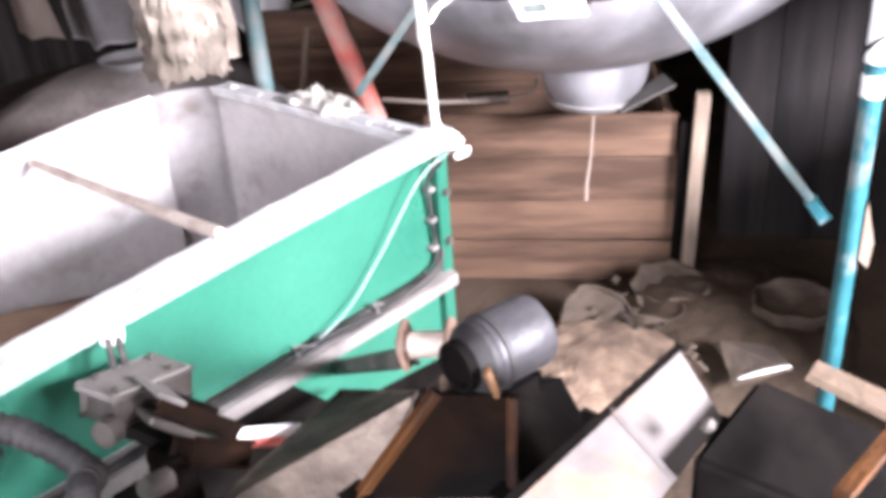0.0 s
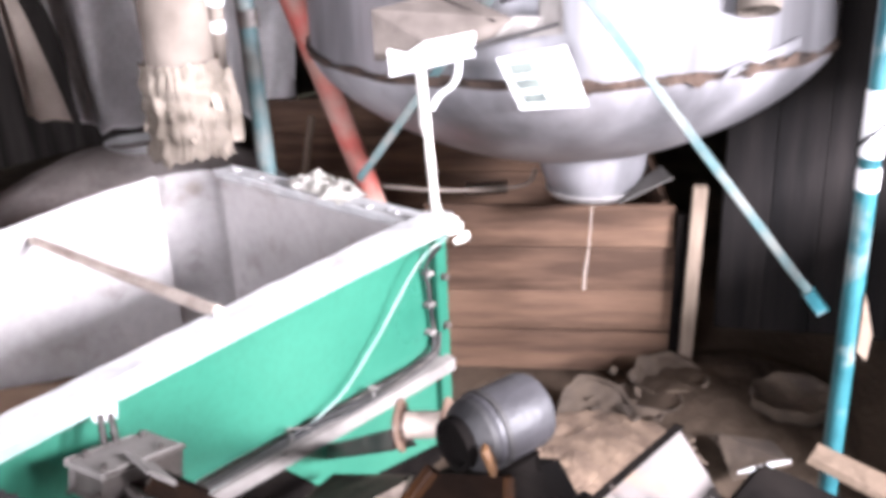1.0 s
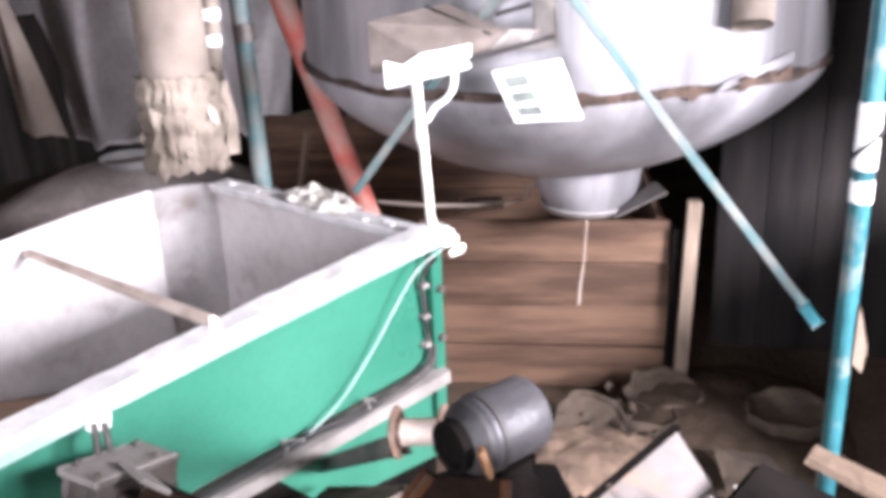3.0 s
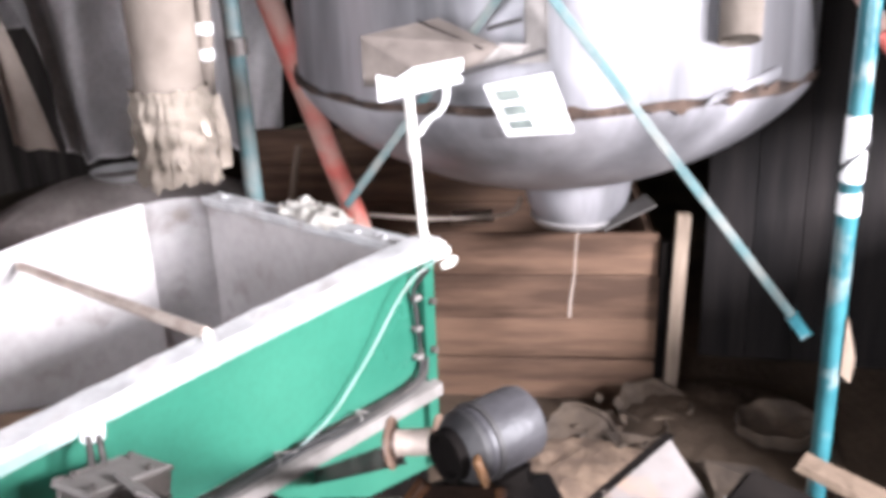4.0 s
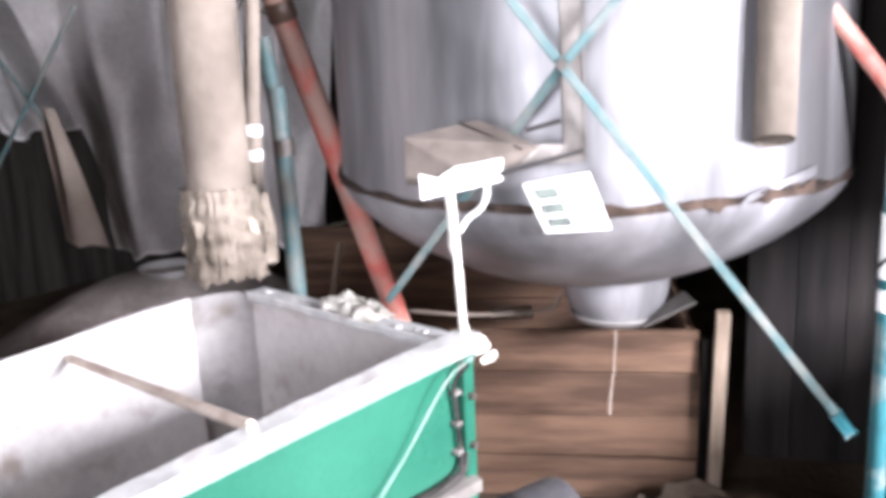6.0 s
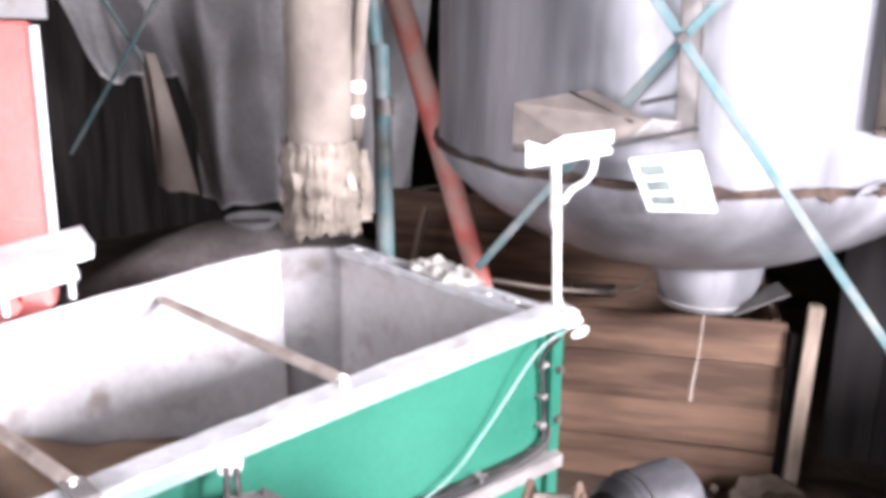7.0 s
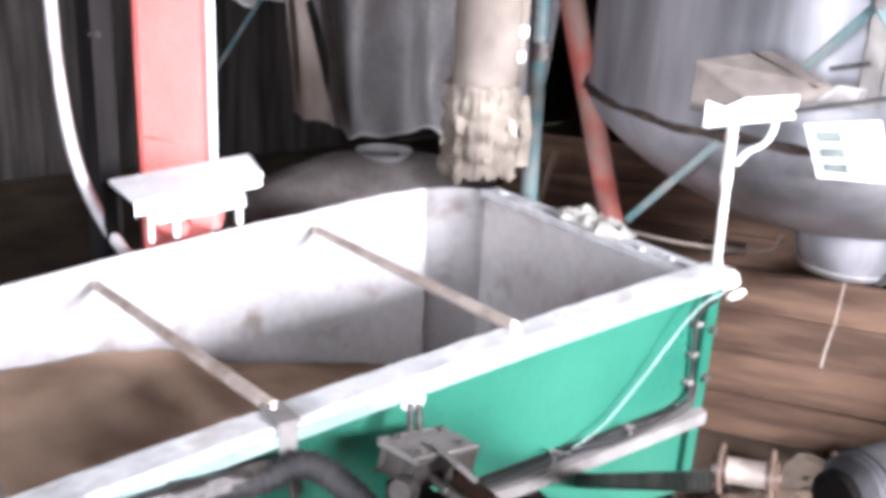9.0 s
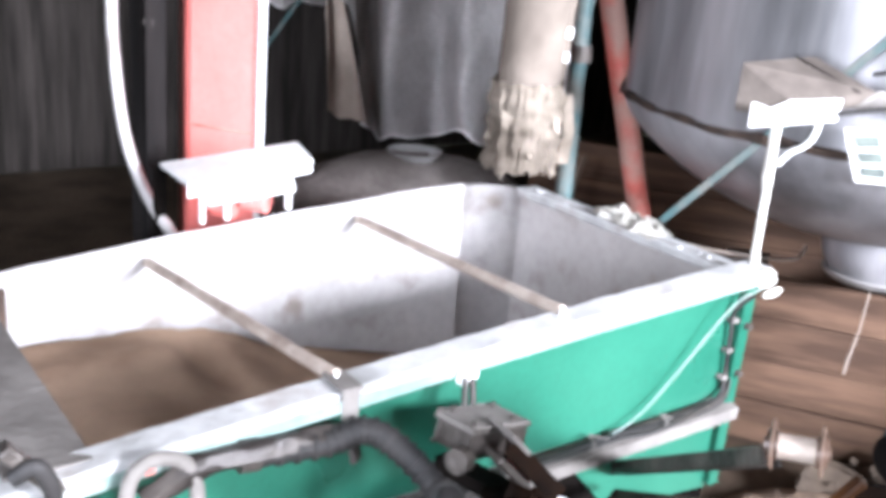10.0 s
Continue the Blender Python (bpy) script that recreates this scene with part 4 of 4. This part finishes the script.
# ---- pale chute plate and dark machine beside it ----
def chute():
    t = thing("metal_chute", "worn pale sheet-metal chute with rusty streaks", "chute")
    p = [Vector(q) for q in ((-0.731, -1.004, 1.116), (-0.767, -1.072, 1.084), (-0.998, -1.132, 1.170), (-1.045, -1.035, 1.153))]
    p[2] = p[3] + (p[1] - p[0]) * 1.15
    part("plate", slab([p[0], p[3], p[2], p[1]], 0.004), M_PAPER, t)
    part("lip", beam(p[0] - Vector((0, 0, 0.012)), p[3] - Vector((0, 0, 0.012)), 0.006, 0.026), M_DARK, t, "dark turned-down lip")
    part("crease", beam(p[0].lerp(p[3], 0.45) + Vector((0, 0, 0.001)), p[1].lerp(p[2], 0.35) + Vector((0, 0, 0.001)), 0.006, 0.002), M_PAPER, t)
    for q in (p[2], p[3], p[1]):
        part("leg", beam((q.x, q.y, -0.03), (q.x, q.y, q.z - 0.006), 0.02, 0.02, up=(1, 0, 0)), M_DARK, t)
    return t


chute()


def dark_machine():
    t = thing("dark_casing", "black painted machine casing with chipped edges", "machine")
    a, b, c = Vector((-0.711, -1.079, 1.104)), Vector((-0.873, -1.097, 1.122)), Vector((-0.620, -1.201, 1.027))
    d = b + (c - a)
    top = [a, b, d, c]
    bm = bmesh.new()
    u = [bm.verts.new(p) for p in top]
    v = [bm.verts.new((p.x, p.y, -0.03)) for p in top]
    bm.faces.new(u)
    bm.faces.new(v[::-1])
    for i in range(4):
        bm.faces.new((u[i], v[i], v[(i + 1) % 4], u[(i + 1) % 4]))
    bmesh.ops.bevel(bm, geom=bm.edges[:], offset=0.006, segments=2, affect='EDGES')
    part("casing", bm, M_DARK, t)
    part("catch", block(b + Vector((0.03, 0.0, 0.0)), b + Vector((0.045, 0.012, 0.012))), M_IRON, t, "bright worn catch")
    return t


dark_machine()
loose("pale_slat", "short dusty slat lying on the dark casing", "slat", slab([(-0.667, -1.106, 1.086), (-0.623, -1.097, 1.074), (-0.567, -1.172, 1.025), (-0.606, -1.185, 1.026)], 0.008), M_DIRT)
# Added bar paints the bright, colour-fringed edge at the casing's corner.
loose("yellow_bar", "thin orange bar for the bright fringed edge on the casing", "bar", beam((-0.861, -1.213, 1.136), (-0.756, -1.219, 1.140), 0.008, 0.008), M_EDGE)

# ---- floor clutter under the tank ----
def mound(name, label, c, rx, ry, h, mat, seed):
    bm = bmesh.new()
    n = 40
    g = []
    for i in range(n + 1):
        row = []
        for j in range(n + 1):
            u, v = 2 * i / n - 1, 2 * j / n - 1
            k = max(0, 1 - (u * u + v * v))
            z = h * k ** 0.8 + 0.02 * k * noise.noise(Vector((u * 3, v * 3, seed))) + 0.012 * noise.noise(Vector((u * 9, v * 9, seed))) * min(1, k * 4) - 0.045 * (k < 0.02)
            row.append(bm.verts.new((c[0] + u * rx, c[1] + v * ry, z)))
        g.append(row)
    for i in range(n):
        for j in range(n):
            bm.faces.new((g[i][j], g[i + 1][j], g[i + 1][j + 1], g[i][j + 1]))
    return tagged(smooth(part(name, bm, mat), 80), label, "heap", kind="stuff")


mound("grain_heap", "spilled lumpy meal heaped on the floor", (0.42, -0.10), 0.42, 0.34, 0.11, M_HEAP, 1)
mound("dirt_heap", "dusty heap of dirt on the floor", (0.95, -0.25), 0.5, 0.4, 0.07, M_DIRT, 5)


def basin(c, r, h, label, tilt=(0, 0, 0)):
    turn = pose(0, 0, 0, *tilt).to_3x3()
    bm = lathe([(0.0, 0.0), (r * 0.7, 0.0), (r * 0.95, h * 0.6), (r, h), (r * 0.94, h), (r * 0.88, h * 0.7), (r * 0.5, h * 0.45), (0, h * 0.5)], c, 40, axis=turn)
    for v in bm.verts:
        v.co += Vector((noise.noise(v.co * 17), noise.noise(v.co * 17 + Vector((5, 0, 0))), noise.noise(v.co * 13 + Vector((0, 9, 0))))) * 0.022
    return loose("basin", label, "basin", bm, M_CLAY, "basins on the floor")


basin((0.687, 0.030, 0.040), 0.11, 0.05, "dusty broken basin in the spilled meal", (14, -10, 0))
basin((0.850, -0.055, 0.020), 0.12, 0.045, "dusty shallow basin beside the heap", (-6, 8, 0))
basin((1.017, -0.041, 0.020), 0.13, 0.05, "dusty round basin near the plank bin")
basin((1.077, -0.428, 0.040), 0.13, 0.07, "dark dusty round basin in the shade")
loose("crumpled_sheet", "crumpled shiny sheet scrap on the floor", "scrap", slab([(0.718, -0.362, 0.120), (0.596, -0.474, 0.080), (0.693, -0.593, 0.130), (0.810, -0.488, 0.100)], 0.006), M_CLAY)
# White strip paints the highlight on the crumpled sheet's edge.
loose("tin_strip", "white strip for the shine on the scrap's edge", "strip", tube(curve([(0.567, -0.500, 0.130), (0.609, -0.550, 0.150), (0.674, -0.594, 0.150)]), [0.002 + 0.003 * math.sin(0.19 * i) for i in range(17)], 8), M_WHITE)
rng = random.Random(11)
for k in range(14):
    a = rng.random() * 6.28
    p = Vector((0.55 + 0.34 * rng.random(), -0.15 + 0.5 * (rng.random() - 0.5), 0.075))
    loose("chip", "dusty chip of bark lying in the meal", "chip", slab([p, p + Vector((0.04 * math.cos(a), 0.04 * math.sin(a), 0.006)), p + Vector((0.045 * math.cos(a + 0.5), 0.045 * math.sin(a + 0.5), 0.012)), p + Vector((0.02 * math.cos(a + 1.2), 0.02 * math.sin(a + 1.2), 0.01))], 0.008), M_CLAY, "chips in the meal")


def tray():
    t = thing("sloping_tray", "dusty sloping sheet tray below the trough", "tray")
    p = [Vector(q) for q in ((-0.413, -0.060, 0.469), (-0.506, -0.396, 0.667), (-0.750, -0.519, 0.645), (-0.947, -0.418, 0.732))]
    part("sheet", slab([p[0], p[3], p[2], p[1]], 0.006), M_CAKED, t)
    for q in (p[1], p[2], p[3]):
        part("leg", beam((q.x, q.y, -0.03), (q.x, q.y, q.z - 0.008), 0.02, 0.02, up=(1, 0, 0)), M_DARK, t)
    return t


tray()

# ---- right: second frame pole and red braces ----
def second_pole():
    t = thing("frame_pole", "upright dusty teal pole with clamp behind the frame", "pole")
    c = Vector((1.011, -0.676, 1.480))
    smooth(part("tube", tube([(c.x, c.y, 1.31), (c.x, c.y, H)], 0.024, 18), M_TEAL, t))
    smooth(part("clamp", tube([(c.x, c.y, 1.30), (c.x, c.y, 1.36)], 0.034, 14), M_IRON, t, "grimy clamp"))
    return t


second_pole()
loose("red_brace", "slanting red steel pipe of the frame", "pipe", tube([(0.773, -0.278, 1.837), (0.845, -0.456, 1.592), (0.898, -0.575, 1.421), (0.946, -0.639, 1.303)], 0.022, 16), M_REDP, "red braces")
loose("red_brace", "slanting red steel pipe of the frame", "pipe", tube([(0.946, -0.639, 1.300), (1.051, -0.779, 1.085), (1.231, -1.017, 0.714)], 0.026, 16), M_RED, "red braces")

# ---- left: red cabinet, tray, hose, tarpaulins ----
def red_cabinet():
    t = thing("red_cabinet", "tall red enamelled cabinet with a pale cap", "cabinet")
    a, b = Vector((-0.826, 1.384, 0.872)), Vector((-0.687, 1.193, 0.960))
    w = (b - a)
    w.z = 0
    n = (F * 2.55 - S * 1.95).normalized()
    p = [a, a + w, a + w + n * 0.35, a + n * 0.35]
    bm = bmesh.new()
    u = [bm.verts.new((q.x, q.y, 1.50)) for q in p]
    v = [bm.verts.new((q.x, q.y, -0.03)) for q in p]
    bm.faces.new(u)
    bm.faces.new(v[::-1])
    for i in range(4):
        bm.faces.new((u[i], v[i], v[(i + 1) % 4], u[(i + 1) % 4]))
    bmesh.ops.bevel(bm, geom=bm.edges[:], offset=0.012, segments=2, affect='EDGES')
    part("body", bm, M_RED, t, "glossy red body")
    c = [q - n * 0.04 * (1 if i < 2 else -1) + w.normalized() * 0.04 * (-1 if i in (0, 3) else 1) for i, q in enumerate(p)]
    part("cap", slab([(q.x, q.y, 1.64) for q in c], 0.13), M_GALV, t, "pale sheet cap")
    # White strip paints the light caught along the cabinet's right edge.
    part("trim", beam((p[1].x, p[1].y, 0.0), (p[1].x, p[1].y, 1.49), 0.02, 0.02, up=(1, 0, 0)), M_WHITE, t, "white strip for the light on the edge")
    part("seam", beam((p[0] - n * 0.002).xy.to_3d() + Vector((0, 0, 0.98)), (p[1] - n * 0.002).xy.to_3d() + Vector((0, 0, 0.98)), 0.006, 0.006), M_REDP, t)
    side = a - w * 0.55
    part("frame_post", beam((side.x, side.y, -0.03), (side.x, side.y, 1.6), 0.14, 0.06, up=(1, 0, 0)), M_NEARBLACK, t, "dark side frame")
    for k, z in enumerate((0.661, 0.810, 1.260)):
        part("knob", tube([Vector((side.x, side.y, z)) - n * 0.02, Vector((side.x, side.y, z)) - n * 0.07], 0.008 + 0.006 * (k == 2), 12), M_IRON if k else M_REDP, t)
    return t


red_cabinet()


def white_tray():
    t = thing("white_rack", "bright white sheet tray on a small rack", "rack")
    a, b, c, d = [Vector(q) for q in ((-0.996, 1.128, 0.936), (-0.721, 0.893, 1.033), (-0.748, 0.759, 1.025), (-1.010, 0.890, 0.946))]
    part("plate", slab([a, d, c, b], 0.012), M_WHITE, t)
    part("lip", slab([d, c, c + Vector((0, 0, -0.035)), d + Vector((0, 0, -0.035))], 0.006), M_WHITE, t, "turned-down white lip")
    e, f = Vector((-0.963, 0.883, 0.904)), Vector((-0.784, 0.779, 0.955))
    part("roller", tube([e, f], 0.018, 14), M_WHITE, t, "white roller")
    for u in (-0.067, 0.218, 0.936):
        q = e.lerp(f, u)
        part("bracket", beam(q + Vector((0, 0, 0.035)), q + Vector((0, 0, -0.06)), 0.018, 0.012, up=(1, 0, 0)), M_WHITE if u != 0.5 else M_IRON, t)
    for u in (0.05, 0.45):
        q = e.lerp(f, u) + F * 0.05 + Vector((0, 0, -0.03))
        part("red_part", tube([q - S * 0.03, q + S * 0.03], 0.03, 14), M_RED, t, "red casting")
    for q in (a, b.lerp(a, 0.2)):
        part("leg", beam((q.x, q.y, -0.03), (q.x, q.y, q.z - 0.01), 0.03, 0.03, up=(1, 0, 0)), M_DARK, t)
    return t


white_tray()
loose("grey_hose", "grey hose hanging down behind the trough", "hose", tube(curve([(-1.053, 1.326, 1.500), (-1.053, 1.325, 1.332), (-1.049, 1.320, 1.172), (-1.039, 1.277, 0.983), (-1.016, 1.201, 0.852), (-0.983, 1.081, 0.758), (-0.945, 0.955, 0.695), (-0.922, 0.966, 0.233)]), 0.016, 12), M_GALV)


def tarp(name, label, p0, p1, ztop, zlow, folds, depth, lean, mat, seed, gather=0.0):
    """A hanging sheet with folds from p0 to p1 (plan)."""
    bm = bmesh.new()
    p0, p1 = Vector((*p0, 0)), Vector((*p1, 0))
    w = p1 - p0
    n = Vector((-w.y, w.x, 0)).normalized()
    nu, nv = 90, 30
    g = []
    for i in range(nu + 1):
        row = []
        for j in range(nv + 1):
            u, v = i / nu, j / nv
            uu = u + lean * (v - 0.5) + 0.03 * noise.noise(Vector((u * 4, v * 2, seed)))
            uu = 0.5 + (uu - 0.5) * (1 - gather * v)
            fold = math.sin(u * folds * 6.28 + 2.5 * noise.noise(Vector((u * 3, v * 1.5, seed + 3)))) * depth * (0.35 + 0.65 * v)
            fold += 0.16 * noise.noise(Vector((u * 4 + v * 2.0, v * 3, seed + 9))) + 0.05 * noise.noise(Vector((u * 13 + v * 6.0, v * 5, seed + 2)))
            low = zlow + 0.10 * noise.noise(Vector((u * 5, 0, seed + 5)))
            q = p0 + w * uu + n * fold
            row.append(bm.verts.new((q.x, q.y, ztop + (low - ztop) * v)))
        g.append(row)
    for i in range(nu):
        for j in range(nv):
            bm.faces.new((g[i][j], g[i + 1][j], g[i + 1][j + 1], g[i][j + 1]))
    edge_line = [[v.co.copy() for v in row[-1:]] for row in g]
    top_line = [row[0].co.copy() for row in g]
    bmesh.ops.solidify(bm, geom=bm.faces[:], thickness=0.003)
    t = thing(name, label, "tarpaulin", group="hanging tarpaulins")
    smooth(part("sheet", bm, mat, t), 60)
    hem = [row[-1] for row in edge_line]
    part("hem", tube(hem, 0.007, 7), mat, t, "rolled lower hem")
    for k in range(4, nu, 14):
        part("tie", tube([top_line[k] + Vector((0, 0, -0.02)), top_line[k] + Vector((0, 0, 0.05))], 0.006, 6), M_SACK, t, "twine tie")
    return t


g1, g2 = G(3.7, -2.35, 0), G(3.95, -0.80, 0)
tarp("tarpaulin", "grey tarpaulin hanging in deep slanting folds from the roof", (g1.x, g1.y), (g2.x, g2.y), 2.6, 0.70, 3.2, 0.10, 0.16, M_TARP, 2, 0.42)
g1, g2 = G(4.3, -3.2, 0), G(4.4, -1.9, 0)
tarp("tarpaulin", "dull grey tarpaulin hanging loosely behind the cabinet", (g1.x, g1.y), (g2.x, g2.y), 2.9, 1.15, 3.0, 0.10, 0.45, M_TARP, 6, 0.3)
tagged(part("tarp_rail", beam(G(3.62, -2.6, 2.62), G(4.02, -0.55, 2.62), 0.05, 0.05), M_POST), "wooden rail from which the tarpaulin hangs", "rail")
tagged(part("tarp_rail", beam(G(4.28, -3.4, 2.92), G(4.42, -1.7, 2.92), 0.05, 0.05), M_POST), "wooden rail from which the tarpaulin hangs", "rail")
for f, r, z in ((3.62, -2.6, 2.64), (4.02, -0.55, 2.64), (4.28, -3.4, 2.94), (4.42, -1.7, 2.94)):
    tagged(part("rail_post", beam(G(f, r, z), G(f, r, H), 0.04, 0.04, up=(1, 0, 0)), M_POST), "short wooden hanger post of the rail", "post", "hanger posts")


def sack_cloth():
    bm = bmesh.new()
    a, b, c, d = [Vector(q) for q in ((0.006, 2.132, 1.353), (0.042, 2.083, 1.344), (0.131, 1.960, 0.811), (0.027, 2.103, 0.836))]
    g = []
    for i in range(9):
        row = []
        for j in range(15):
            u, v = i / 8, j / 14
            p = a.lerp(b, u).lerp(d.lerp(c, u), v)
            row.append(bm.verts.new(p + F * 0.02 * math.sin(u * 7 + v * 2) + Vector((0, 0, 0.012 * noise.noise(Vector((u * 4, v, 0))) * v))))
        g.append(row)
    for i in range(8):
        for j in range(14):
            bm.faces.new((g[i][j], g[i + 1][j], g[i + 1][j + 1], g[i][j + 1]))
    bmesh.ops.solidify(bm, geom=bm.faces[:], thickness=0.004)
    return tagged(smooth(part("sack_cloth", bm, M_SACK), 60), "pale sackcloth hanging from the crossed bars", "cloth")


sack_cloth()
loose("steel_bowl", "bright steel bowl standing on the meal heap", "bowl", lathe([(0.0, 0.0), (0.06, 0.0), (0.10, 0.03), (0.115, 0.05), (0.11, 0.05), (0.09, 0.03), (0, 0.01)], (0.318, 1.872, 0.665), 32), M_RIM)
hc = G(3.42, -1.62, 0)
mound("meal_heap", "broad grey dusty heap of meal behind the trough", (hc.x, hc.y), 1.15, 0.64, 0.70, M_ASH, 8)
loose("thin_stick", "thin pale stick leaning behind the trough", "stick", tube([(0.780, 1.372, 0.782), (0.751, 1.412, 0.556), (0.530, 1.461, -0.294)], 0.012, 8), M_POST)
for a, b in (((0.112, 1.951, 1.702), (-0.192, 2.370, 0.951)), ((-0.164, 2.366, 1.774), (0.038, 2.088, 1.264))):
    loose("far_brace", "thin dark teal bar crossing before the tarpaulin", "bar", tube([a, b], 0.008, 8), M_TEALD, "far braces")
